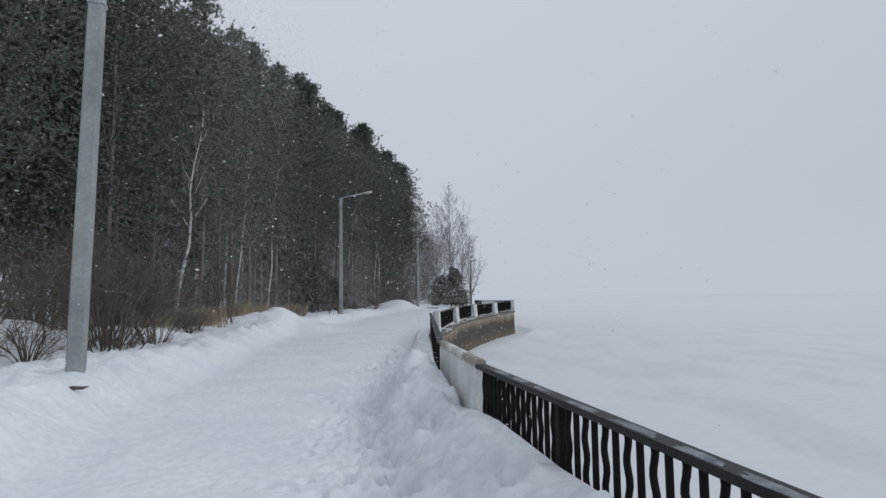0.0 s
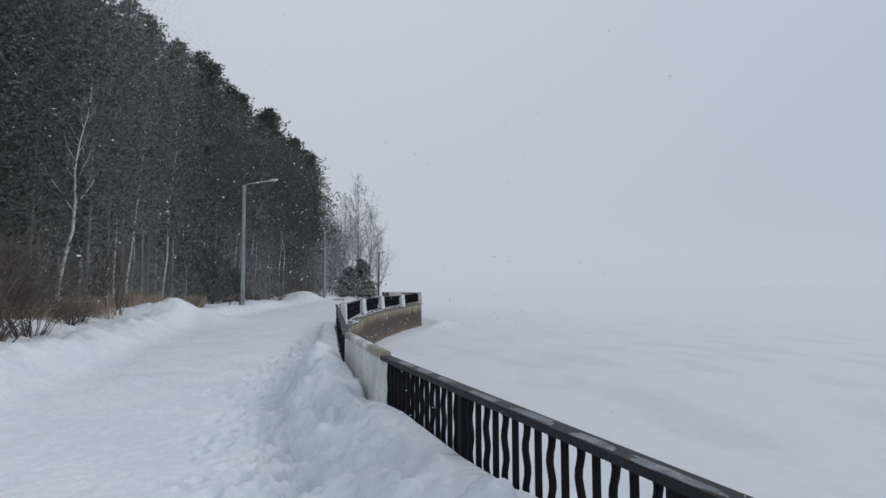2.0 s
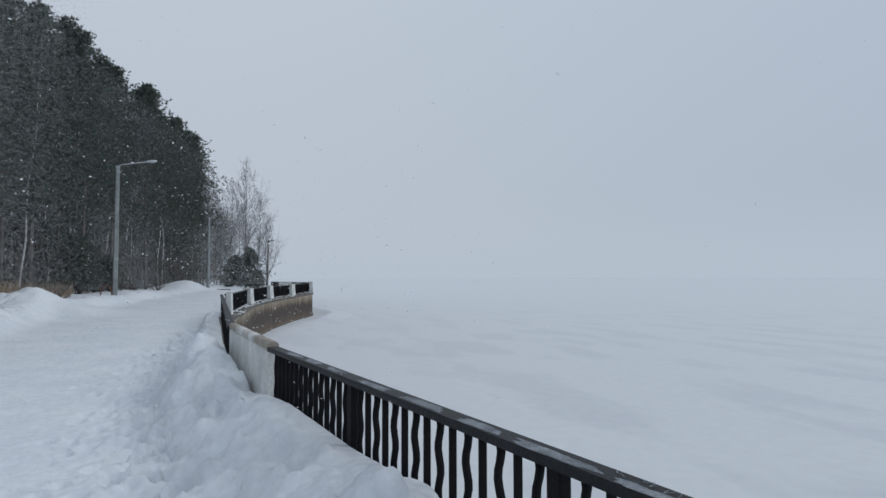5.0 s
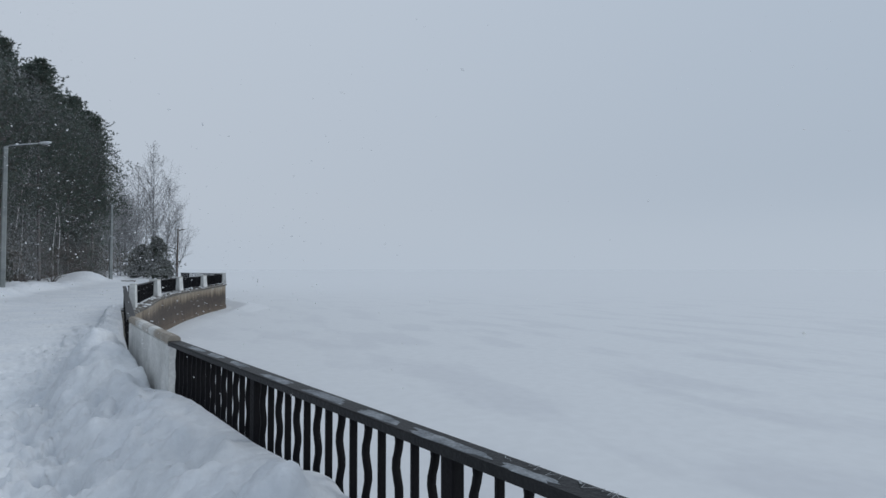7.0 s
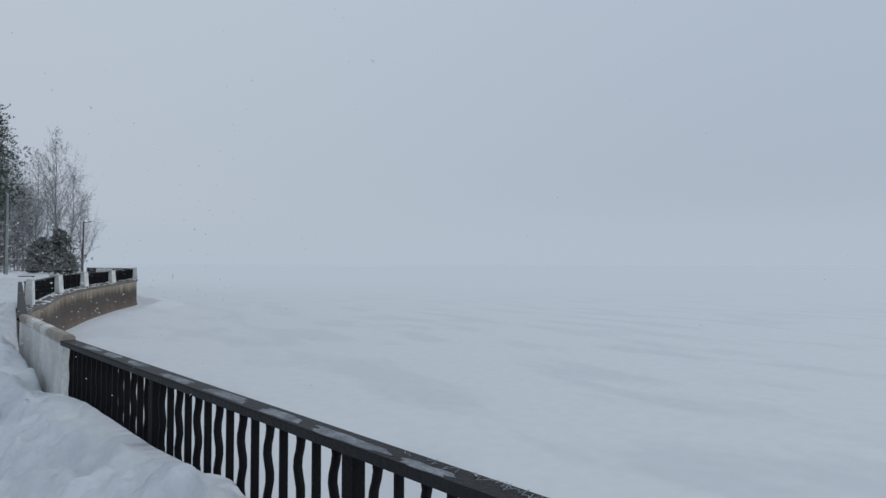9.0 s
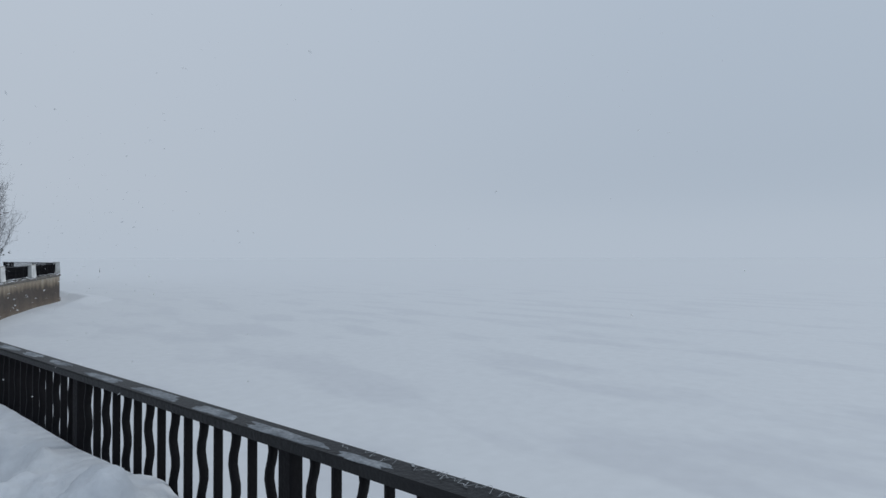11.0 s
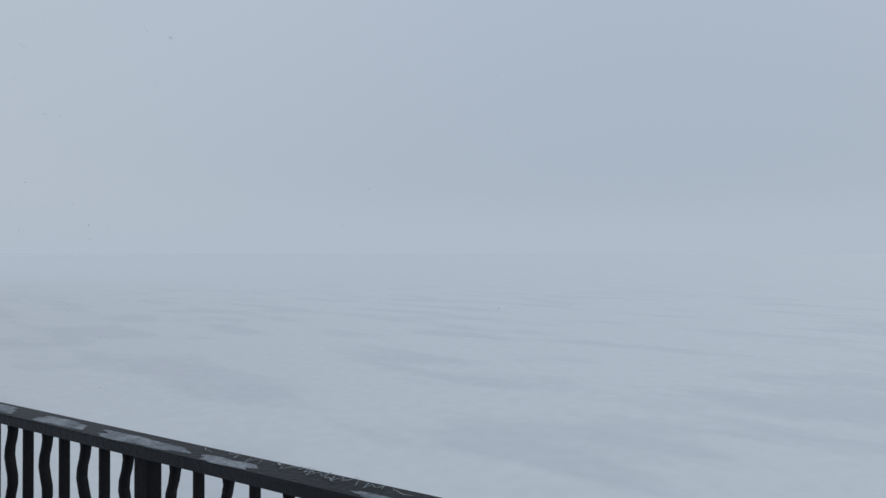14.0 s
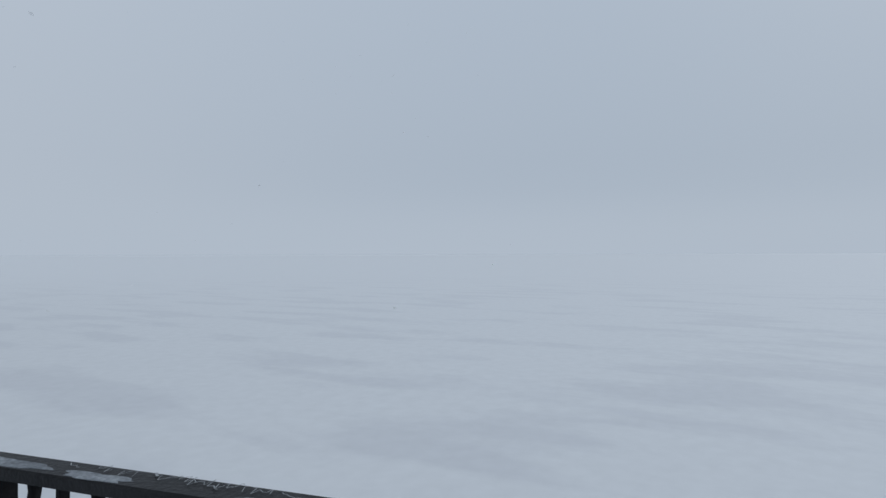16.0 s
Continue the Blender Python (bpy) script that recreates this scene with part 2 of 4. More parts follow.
def banded_wall(name):
    """Old render: pale lime-streaked top, dark damp middle, all broken up by noise."""
    m = bpy.data.materials.new(name)
    m.use_nodes = True
    n, l = m.node_tree.nodes, m.node_tree.links
    b = n["Principled BSDF"]
    co = n.new("ShaderNodeTexCoord")
    sep = n.new("ShaderNodeSeparateXYZ")
    l.new(co.outputs["Object"], sep.inputs[0])
    mp = n.new("ShaderNodeMapping")
    mp.inputs["Scale"].default_value = (1.4, 1.4, 0.25)
    l.new(co.outputs["Object"], mp.inputs["Vector"])
    no = n.new("ShaderNodeTexNoise")
    no.inputs["Scale"].default_value, no.inputs["Detail"].default_value = 1.0, 6
    l.new(mp.outputs[0], no.inputs["Vector"])
    ad = n.new("ShaderNodeMath")
    ad.operation = "MULTIPLY_ADD"
    ad.inputs[1].default_value = 1.1
    l.new(no.outputs["Fac"], ad.inputs[0])
    l.new(sep.outputs["Z"], ad.inputs[2])
    rp = n.new("ShaderNodeValToRGB")
    rg = n.new("ShaderNodeMapRange")
    rg.inputs["From Min"].default_value, rg.inputs["From Max"].default_value = -1.7, 0.9
    l.new(ad.outputs[0], rg.inputs["Value"])
    e = rp.color_ramp.elements
    e[0].position, e[0].color = 0.0, (0.19, 0.148, 0.11, 1)
    e[1].position, e[1].color = 1.0, (0.46, 0.42, 0.35, 1)
    for p, c in ((0.2, (0.12, 0.092, 0.07, 1)), (0.42, (0.07, 0.055, 0.045, 1)), (0.60, (0.075, 0.058, 0.046, 1)), (0.72, (0.22, 0.175, 0.125, 1))):
        k = e.new(p)
        k.color = c
    l.new(rg.outputs["Result"], rp.inputs[0])
    f = n.new("ShaderNodeTexNoise")
    f.inputs["Scale"].default_value, f.inputs["Detail"].default_value = 5.0, 5
    l.new(co.outputs["Object"], f.inputs["Vector"])
    fr = n.new("ShaderNodeMapRange")
    fr.inputs["To Min"].default_value, fr.inputs["To Max"].default_value = 0.6, 1.4
    l.new(f.outputs["Fac"], fr.inputs["Value"])
    sc = n.new("ShaderNodeVectorMath")
    sc.operation = "SCALE"
    l.new(rp.outputs["Color"], sc.inputs[0])
    l.new(fr.outputs["Result"], sc.inputs["Scale"])
    l.new(sc.outputs[0], b.inputs["Base Color"])
    b.inputs["Roughness"].default_value = 0.9
    bp = n.new("ShaderNodeBump")
    bp.inputs["Strength"].default_value, bp.inputs["Distance"].default_value = 0.6, 0.04
    l.new(f.outputs["Fac"], bp.inputs["Height"])
    l.new(bp.outputs[0], b.inputs["Normal"])
    return m


WALLCON = banded_wall("stained_retaining_wall_render")
CHIPPED = material("chipped_whitewash", (0.33, 0.295, 0.25), (0.66, 0.66, 0.64), 0.9, rough=0.9, bump=0.6, bump_scale=24, lo=0.46, hi=0.54)


# ---- mesh building ----
class Build:
    """Collects vertices and faces for one mesh."""

    def __init__(self):
        self.v, self.f = [], []

    def block(self, m, sx, sy, sz, bevel=0.0, taper=1.0):
        """A box centred on m, chamfered on its long edges along z; taper narrows its top."""
        b = min(bevel, sx * 0.45, sy * 0.45)
        hx, hy, hz = sx / 2, sy / 2, sz / 2
        if b:
            ring = [(-hx + b, -hy), (hx - b, -hy), (hx, -hy + b), (hx, hy - b), (hx - b, hy), (-hx + b, hy), (-hx, hy - b), (-hx, -hy + b)]
        else:
            ring = [(-hx, -hy), (hx, -hy), (hx, hy), (-hx, hy)]
        k, i0 = len(ring), len(self.v)
        for z, t in ((-hz, 1.0), (hz, taper)):
            self.v += [tuple(m @ Vector((x * t, y * t, z))) for x, y in ring]
        self.f += [tuple(range(i0 + k - 1, i0 - 1, -1)), tuple(range(i0 + k, i0 + 2 * k))]
        self.f += [(i0 + j, i0 + (j + 1) % k, i0 + k + (j + 1) % k, i0 + k + j) for j in range(k)]

    def tube(self, pts, radii, sides=5, caps=True):
        """A tapered tube along points."""
        i0, n = len(self.v), len(pts)
        pts = [Vector(p) for p in pts]
        for i, p in enumerate(pts):
            d = (pts[min(i + 1, n - 1)] - pts[max(i - 1, 0)]).normalized()
            a = d.orthogonal().normalized() if abs(d.z) < 0.9 else Vector((d.z, 0, -d.x)).normalized()
            c = d.cross(a)
            for j in range(sides):
                w = 2 * math.pi * j / sides
                self.v.append(tuple(p + (a * math.cos(w) + c * math.sin(w)) * radii[i]))
        for i in range(n - 1):
            for j in range(sides):
                q, r = i0 + i * sides, (j + 1) % sides
                self.f.append((q + j, q + r, q + sides + r, q + sides + j))
        if caps:
            self.f += [tuple(range(i0 + sides - 1, i0 - 1, -1)), tuple(range(i0 + (n - 1) * sides, i0 + n * sides))]

    def loft(self, rings, closed=True, caps=True):
        """Joins rings of equal length."""
        i0, k = len(self.v), len(rings[0])
        for r in rings:
            self.v += [tuple(p) for p in r]
        for i in range(len(rings) - 1):
            for j in range(k if closed else k - 1):
                q, r = i0 + i * k, (j + 1) % k
                self.f.append((q + j, q + r, q + k + r, q + k + j))
        if caps and closed:
            self.f += [tuple(range(i0 + k - 1, i0 - 1, -1)), tuple(range(i0 + (len(rings) - 1) * k, i0 + len(rings) * k))]

    def blade(self, p, d, length, width, side):
        i0 = len(self.v)
        self.v += [tuple(p - side * width), tuple(p + side * width), tuple(p + d * length)]
        self.f.append((i0, i0 + 1, i0 + 2))

    def mesh(self, name, mat, smooth=False):
        me = bpy.data.meshes.new(name)
        me.from_pydata(self.v, [], self.f)
        me.materials.append(mat)
        if smooth:
            me.polygons.foreach_set("use_smooth", [True] * len(me.polygons))
        me.update()
        return me

    def make(self, name, mat, parent=None, label="", smooth=False):
        return part(name, self.mesh(name, mat, smooth), parent, label)


def part(name, me, parent=None, label="", at=None):
    ob = new(name, me)
    if parent:
        ob.parent = parent
    if at is not None:
        ob.matrix_basis = at
    if label:
        ob["label"] = label
    return ob


def thing(name, m, label, category, group=""):
    ob = new(name)
    ob.empty_display_size = 0.2
    ob.matrix_basis = m
    return tagged(ob, label, category, group)


def smooth01(a, b, x):
    t = min(1.0, max(0.0, (x - a) / (b - a)))
    return t * t * (3 - 2 * t)


def lerp_table(table, x):
    if x <= table[0][0]:
        return table[0][1]
    for (a, p), (b, q) in zip(table, table[1:]):
        if x <= b:
            return p + (q - p) * (x - a) / (b - a)
    return table[-1][1]


# ---- plan: embankment edge, heights ----
FO, FU, FV = Vector((1.105, 2.055)), Vector((-0.1951, 0.9808)), Vector((0.9808, 0.1951))
PED_A, PED_B = 4.00, 6.72
RAIL_TOP = 0.90
ICE_Z = -2.0


def fence_at(s, w=0.0):
    return FO + FU * s + FV * w


EDGE = [(-40, 9.47), (5.88, 0.344), (8.68, -0.045), (24.0, -0.60), (25.5, -0.55), (29.5, -0.04), (37, 0.60), (44, 2.09), (52, 4.27), (58.5, 6.6), (60.2, 6.75), (62, 6.65),
        (70, 5.9), (75, 4.6), (82, 4.9), (90, 6.2), (100, 6.4), (112, 4.0), (125, -4.0), (140, -22.0), (160, -70.0)]
RIDGE = [(-40, -3.0), (0, -3.6), (10, -5.1), (28, -7.2), (40, -6.0), (55, -4.6), (70, -2.6), (100, -2.0)]
RAILZ = [(24, 0.90), (37, 0.92), (44, 0.98), (52, 1.0), (60, 1.16), (80, 1.16)]


def edge_x(y):
    return lerp_table(EDGE, y)


def nz(x, y, s, seed=0.0):
    return noise.noise(Vector((x * s, y * s, seed)))


BANK = [(1.0, 0.50), (3.2, 0.48), (3.9, 0.46), (5.3, 0.49), (6.1, 0.44), (6.55, 0.38), (6.95, 0.48), (7.6, 0.56), (8.2, 0.60), (8.8, 0.62), (10, 0.56), (12, 0.46), (15, 0.29), (20, 0.17), (27, 0.12)]
BANK_WIDTH = [(1, 1.25), (3, 1.15), (4.5, 1.08), (6, 1.05), (7.5, 1.05), (9.0, 0.95), (12, 0.75), (27, 0.5)]
MOUNDS = [(-7.6, 28.2, 1.9, 1.7, 0.62), (-8.9, 26.2, 1.6, 1.7, 0.30), (-6.3, 30.5, 1.6, 1.8, 0.22), (-5.1, 62, 2.0, 2.2, 0.62), (-3.6, 63, 2.0, 2.0, 0.3), (-6.9, 45, 2.0, 2.5, 0.22),
          (-8.2, 37, 1.8, 2.0, 0.2), (-9.6, 18.4, 1.3, 1.1, 0.34), (-12.8, 16.8, 2.8, 1.2, 0.62), (-16.5, 17.5, 2.5, 1.5, 0.6), (-0.35, 7.9, 0.35, 0.6, 0.08), (-5.4, 9.0, 1.3, 1.1, 0.07)]


def land_z(x, y):
    w = edge_x(y) - x
    z = 0.02 + 0.32 * smooth01(22, 70, y)
    # ploughed bank against the railing
    h = lerp_table(BANK, y) - 0.02
    width = lerp_table(BANK_WIDTH, y) * (1 + 0.2 * nz(x * 0.3, y, 0.8, 3.0) + 0.12 * nz(x, y, 2.3, 21.0))
    deep = smooth01(6.2, 6.9, y)
    q = smooth01(width, 0.16 + 0.24 * deep, w)
    wx, wy = x + 0.12 * nz(x, y, 2.6, 31.0), y + 0.12 * nz(x, y, 2.6, 32.0)
    clod = 2.0 * abs(nz(wx, wy, 2.4, 9.0)) - 0.35
    crumb = 2.0 * abs(nz(wx, wy, 6.0, 15.0)) - 0.35
    lump = 0.08 * nz(x, y, 1.3, 7.0) + 0.075 * clod + 0.03 * crumb + 0.035 * nz(x, y, 9.0, 5.0) + 0.028 * nz(x, y, 17.0, 25.0)
    z += q * h + min(q * 2.2, 1.0) * smooth01(-0.05, 0.42, w) * lump * 1.2
    z -= 0.20 * smooth01(0.11 + 0.05 * nz(x, y, 2.5, 71.0), 0.02, w) * deep * smooth01(18, 14, y)
    # ploughed edge on the wood's side
    r = lerp_table(RIDGE, y) + 0.5 * nz(0, y, 0.25, 2.0)
    k = smooth01(r + 0.7, r - 0.7, x)
    z += k * (0.42 + 0.10 * nz(x, y, 0.35, 1.0) + 0.09 * nz(x, y, 1.2, 4.0) + 0.11 * nz(x, y, 2.7, 14.0) + 0.085 * nz(x, y, 5.0, 16.0)) * (1 - 0.45 * smooth01(22, 70, y))
    z += 0.09 * math.exp(-((x - r + 0.35) / 0.55) ** 2) * (1 + 0.8 * nz(x, y, 0.7, 8.0))
    for mx, my, ax, ay, mh in MOUNDS:
        e = ((x - mx) / ax) ** 2 + ((y - my) / ay) ** 2
        if e < 9:
            z += mh * math.exp(-e) * (1 + 0.25 * nz(x, y, 0.9, 6.0))
    # trodden middle of the way
    z += (1 - q) * (1 - k) * (0.04 * nz(x, y, 0.5, 11.0) + 0.022 * nz(x, y, 2.0, 12.0) + 0.008 * nz(x, y, 6.0, 13.0))
    # shore beyond the railing slopes to the lake
    if y > 78:
        z = z * smooth01(0, 6, w) + (ICE_Z - 0.2) * (1 - smooth01(0, 6, w))
    return z


def grow(a, b, n, power):
    return [a + (b - a) * (i / n) ** power for i in range(n + 1)]


# ---- ground ----
ys = [-40 + i * 1.5 for i in range(25)] + [-2.0 + i * 0.25 for i in range(16)] + [2.0 + i * 0.03 for i in range(300)] + [11.0 + i * 0.12 for i in range(125)] + [26 + i * 0.35 for i in range(160)] + [82 + i * 1.6 for i in range(50)]
ws = [i * 0.03 for i in range(60)] + [1.80 + i * 0.118 for i in range(55)] + grow(8.3, 120, 60, 1.8)
steps = np.random.RandomState(4)
prints = []
for i in range(420):
    py = 2.4 + 12.0 * steps.rand() ** 1.3
    px = edge_x(py) - 0.85 - 0.42 * abs(steps.randn())
    prints.append((px, py, 0.045 + 0.05 * steps.rand(), 0.025 + 0.045 * steps.rand()))
for i in range(260):
    py = 2.3 + 8.0 * steps.rand() ** 1.3
    px = edge_x(py) - 0.95 - 0.28 * abs(steps.randn())
    prints.append((px, py, 0.03 + 0.02 * steps.rand(), (0.012 + 0.022 * steps.rand()) * (1 if steps.rand() < 0.6 else -1)))
for i in range(190):
    py = 2.3 + 6.5 * steps.rand()
    px = edge_x(py) - 0.75 - 0.30 * abs(steps.randn())
    prints.append((px, py, 0.028 + 0.02 * steps.rand(), 0.03 + 0.03 * steps.rand()))
for i in range(60):
    py = 4.0 + 16.0 * steps.rand()
    px = lerp_table(RIDGE, py) + 2.6 * steps.rand() - 0.6
    prints.append((px, py, 0.08 + 0.10 * steps.rand(), 0.01 + 0.02 * steps.rand()))
for i in range(70):
    py = 2.1 + 5.0 * steps.rand()
    px = edge_x(py) - 0.18 - 0.9 * steps.rand()
    prints.append((px, py, 0.07 + 0.11 * steps.rand() ** 2, 0.018 + 0.035 * steps.rand()))
chunks = []
for i in range(210):
    py = 2.2 + 17.0 * steps.rand() ** 1.2
    px = edge_x(py) - 0.42 - 0.75 * steps.rand() ** 0.8
    r_ = 0.05 + 0.16 * steps.rand() ** 2
    chunks.append((px, py, r_, r_ * (0.14 + 0.2 * steps.rand()), steps.rand() * 3.1, 0.5 + 0.6 * steps.rand()))
chunks += [(0.70, 2.86, 0.25, 0.12, 0.4, 0.85), (0.02, 6.75, 0.22, 0.10, 1.0, 0.8), (-0.15, 5.6, 0.25, 0.09, 0.2, 0.7), (-0.45, 8.3, 0.3, 0.12, 0.8, 0.8)]
ground = Build()
for yy in ys:
    ex = edge_x(yy)
    near = [p for p in prints if abs(p[1] - yy) < 0.35]
    close = [p for p in chunks if abs(p[1] - yy) < 0.42]
    for wv in ws:
        xx = ex - wv
        zz = land_z(xx, yy)
        for px, py, pr, pd in near:
            e = ((xx - px) / pr) ** 2 + ((yy - py) / (pr * 1.5)) ** 2
            if e < 5:
                zz += -pd * math.exp(-e) + 0.35 * pd * math.exp(-((e - 1.9) ** 2))
        for px, py, pr, ph, turn, flat in close:
            dx, dy = xx - px, yy - py
            e = ((dx * math.cos(turn) + dy * math.sin(turn)) / pr) ** 2 + ((dy * math.cos(turn) - dx * math.sin(turn)) / (pr * flat)) ** 2
            if e < 1.7:
                zz += ph * smooth01(1.35, 0.7, e) * (0.45 + 0.55 * smooth01(0.0, 0.3, wv))
        ground.v.append((xx, yy, zz))
nw = len(ws)
for i in range(len(ys) - 1):
    for j in range(nw - 1):
        a = i * nw + j
        ground.f.append((a, a + nw, a + nw + 1, a + 1))
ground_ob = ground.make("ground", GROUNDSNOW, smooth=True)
# the ploughed bank's shaded face, painted as a darker tone broken into patches
bank_shade = []
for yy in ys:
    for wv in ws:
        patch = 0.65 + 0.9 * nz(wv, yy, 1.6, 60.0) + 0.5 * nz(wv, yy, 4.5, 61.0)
        bank_shade.append(min(1.0, max(0.0, patch)) * smooth01(1.5 + 0.5 * nz(0, yy, 1.5, 21.0), 0.7, wv) * smooth01(27, 22, yy) if wv < 2.2 else 0.0)
ground_ob.data.attributes.new("bank_shade", "FLOAT", "POINT").data.foreach_set("value", bank_shade)
tagged(ground_ob, "snow-covered lakeside promenade with ploughed banks and footprints", "snowy ground", kind="structure")

ice = Build()
half = grow(0, 70, 90, 1.15) + grow(78, 4600, 40, 2.6)
line = [-v for v in reversed(half[1:])] + half
for yy in line:
    for xx in line:
        gx, gy = xx + 14, yy + 18
        near = 1 - smooth01(18, 85, math.hypot(gx, gy))
        a, b = gx * 0.68 - gy * 0.73, gx * 0.73 + gy * 0.68
        drift = 0.03 * noise.noise(Vector((a * 0.08, b * 0.4, 2.0))) + 0.012 * noise.noise(Vector((a * 0.25, b * 1.1, 5.0)))
        z = ICE_Z + near * drift
        ice.v.append((gx, gy, z))
nl = len(line)
ice.f = [(i * nl + j, i * nl + j + 1, (i + 1) * nl + j + 1, (i + 1) * nl + j) for i in range(nl - 1) for j in range(nl - 1)]
tagged(ice.make("frozen_lake", ICE, smooth=True), "frozen lake under wind-packed snow fading into the white sky", "frozen lake", kind="structure")


# ---- retaining wall ----
def edge_points(y0, y1, n):
    return [Vector((edge_x(y0 + (y1 - y0) * i / n), y0 + (y1 - y0) * i / n)) for i in range(n + 1)]


def smooth_line(pts, rounds=2):
    for _ in range(rounds):
        pts = [pts[0]] + [(pts[i - 1] + pts[i] * 2 + pts[i + 1]) / 4 for i in range(1, len(pts) - 1)] + [pts[-1]]
    return pts


def ribbon(pts, profile, z_of=None):
    """Rings of a profile (outward, up) along a plan line whose lake side is on its right."""
    rings = []
    for i, p in enumerate(pts):
        d = (pts[min(i + 1, len(pts) - 1)] - pts[max(i - 1, 0)]).normalized()
        out = Vector((d.y, -d.x))
        dz = z_of(p.y) if z_of else 0.0
        rings.append([(p.x + out.x * o, p.y + out.y * o, z + dz * k) for o, z, k in profile])
    return rings


wall_line = smooth_line(edge_points(-30, 78, 216), 3)
lift = lambda y: lerp_table(RAILZ, y) - 0.90
wall = Build()
wall.loft(ribbon(wall_line, [(-0.35, -0.14, 1), (0.30, -0.14, 1), (0.30, -0.9, 0.6), (0.31, -1.72, 0), (0.37, -1.75, 0), (0.38, -2.25, 0), (-0.6, -2.25, 0)], lift))
retaining = wall.make("retaining_wall", WALLCON, smooth=False)
tagged(retaining, "stained brown concrete retaining wall of the embankment", "retaining wall", kind="structure")
cope = Build()
cope.loft(ribbon(wall_line, [(-0.38, -0.16, 1), (0.37, -0.16, 1), (0.40, -0.06, 1), (0.36, -0.02, 1), (-0.36, 0.09, 1)], lift))
cope.make("coping", CAPSTONE, retaining, "snow-dusted concrete coping")


drift_line = [p for p in wall_line if 28 < p.y < 72]
dr = Build()
dr.loft(ribbon(drift_line, [(0.2, -2.03, 0), (0.8, -2.02, 0), (1.4, -1.94, 0), (1.9, -1.76, 0), (2.25, -1.66, 0), (2.6, -1.72, 0), (3.5, -1.92, 0), (5.0, -2.1, 0)]), closed=False)
for i in range(len(drift_line)):
    k = smooth01(46, 61, drift_line[i].y) * (1.0 + 0.3 * nz(0, drift_line[i].y, 0.35, 3.3))
    for j in range(8):
        x_, y_, z_ = dr.v[i * 8 + j]
        dr.v[i * 8 + j] = (x_, y_, ICE_Z + (z_ - ICE_Z) * (k if z_ > ICE_Z else 1.0) + 0.004 - 0.10 * (1 - smooth01(0.0, 0.45, k)))
tagged(dr.make("snow_drift", ICE, smooth=True), "curved snow drift along the foot of the retaining wall", "snow drift", kind="structure")


ledge_line = [p for p in wall_line if 24 < p.y < 76]
lg = Build()
rings = []
for i, p in enumerate(ledge_line):
    d = (ledge_line[min(i + 1, len(ledge_line) - 1)] - ledge_line[max(i - 1, 0)]).normalized()
    out = Vector((d.y, -d.x))
    dz = lift(p.y)
    k = max(0.0, -0.12 + 1.1 * nz(p.x, p.y, 1.5, 50.0))
    rings.append([(p.x + out.x * o, p.y + out.y * o, 0.075 + dz + hh * k) for o, hh in ((-0.34, 0.0), (-0.25, 0.12), (-0.05, 0.17), (0.10, 0.10), (0.10 + 0.14 * min(1.0, k), 0.005))])
lg.loft(rings, closed=False)
lg.make("ledge_snow", SNOW, retaining, "lumps of snow on the coping", True)


crumbs = Build()
cr_ = np.random.RandomState(58)
for i in range(230):
    j = cr_.randint(1, len(ledge_line) - 1)
    p = ledge_line[j].lerp(ledge_line[j + 1], cr_.rand())
    d = (ledge_line[j + 1] - ledge_line[j - 1]).normalized()
    o = 0.02 + 0.34 * cr_.rand()
    c = p + Vector((d.y, -d.x)) * o
    z0 = 0.09 - 0.153 * (o + 0.36) + lift(p.y) - 0.012
    r = 0.025 + 0.085 * cr_.rand() ** 2
    rings = [[(c.x + r * k * (0.8 + 0.4 * cr_.rand()) * math.cos(a_) * 1.3, c.y + r * k * (0.8 + 0.4 * cr_.rand()) * math.sin(a_) * 1.6, z0 + r * up) for a_ in [2 * math.pi * q / 7 for q in range(7)]] for k, up in ((1.0, 0.0), (0.85, 0.3), (0.4, 0.5))]
    crumbs.loft(rings)
tagged(crumbs.make("snow_crumbs", SNOW, retaining, "scattered crumbs of snow on the coping", True), kind="stuff")


# ---- railing ----
def smooth_bar(length_z, z0, wave):
    """A square bar; wave gives it its snaking form."""
    b = Build()
    n = 20 if wave else 1
    rings = []
    for i in range(n + 1):
        z = z0 + length_z * i / n
        dx = 0.013 * math.sin(2 * math.pi * (z - 0.02) / 0.215) if wave else 0.0
        rings.append([(dx + px, py, z) for px, py in ((-0.0065, -0.018), (0.0065, -0.018), (0.009, -0.0145), (0.009, 0.0145), (0.0065, 0.018), (-0.0065, 0.018), (-0.009, 0.0145), (-0.009, -0.0145))])
    b.loft(rings)
    return b.mesh("wavy_bar" if wave else "straight_bar", IRON, wave)


RAIL_BOTTOM = RAIL_TOP - 0.038
STRAIGHT, WAVY = smooth_bar(RAIL_BOTTOM - 0.1, 0.1, False), smooth_bar(RAIL_BOTTOM - 0.1, 0.1, True)


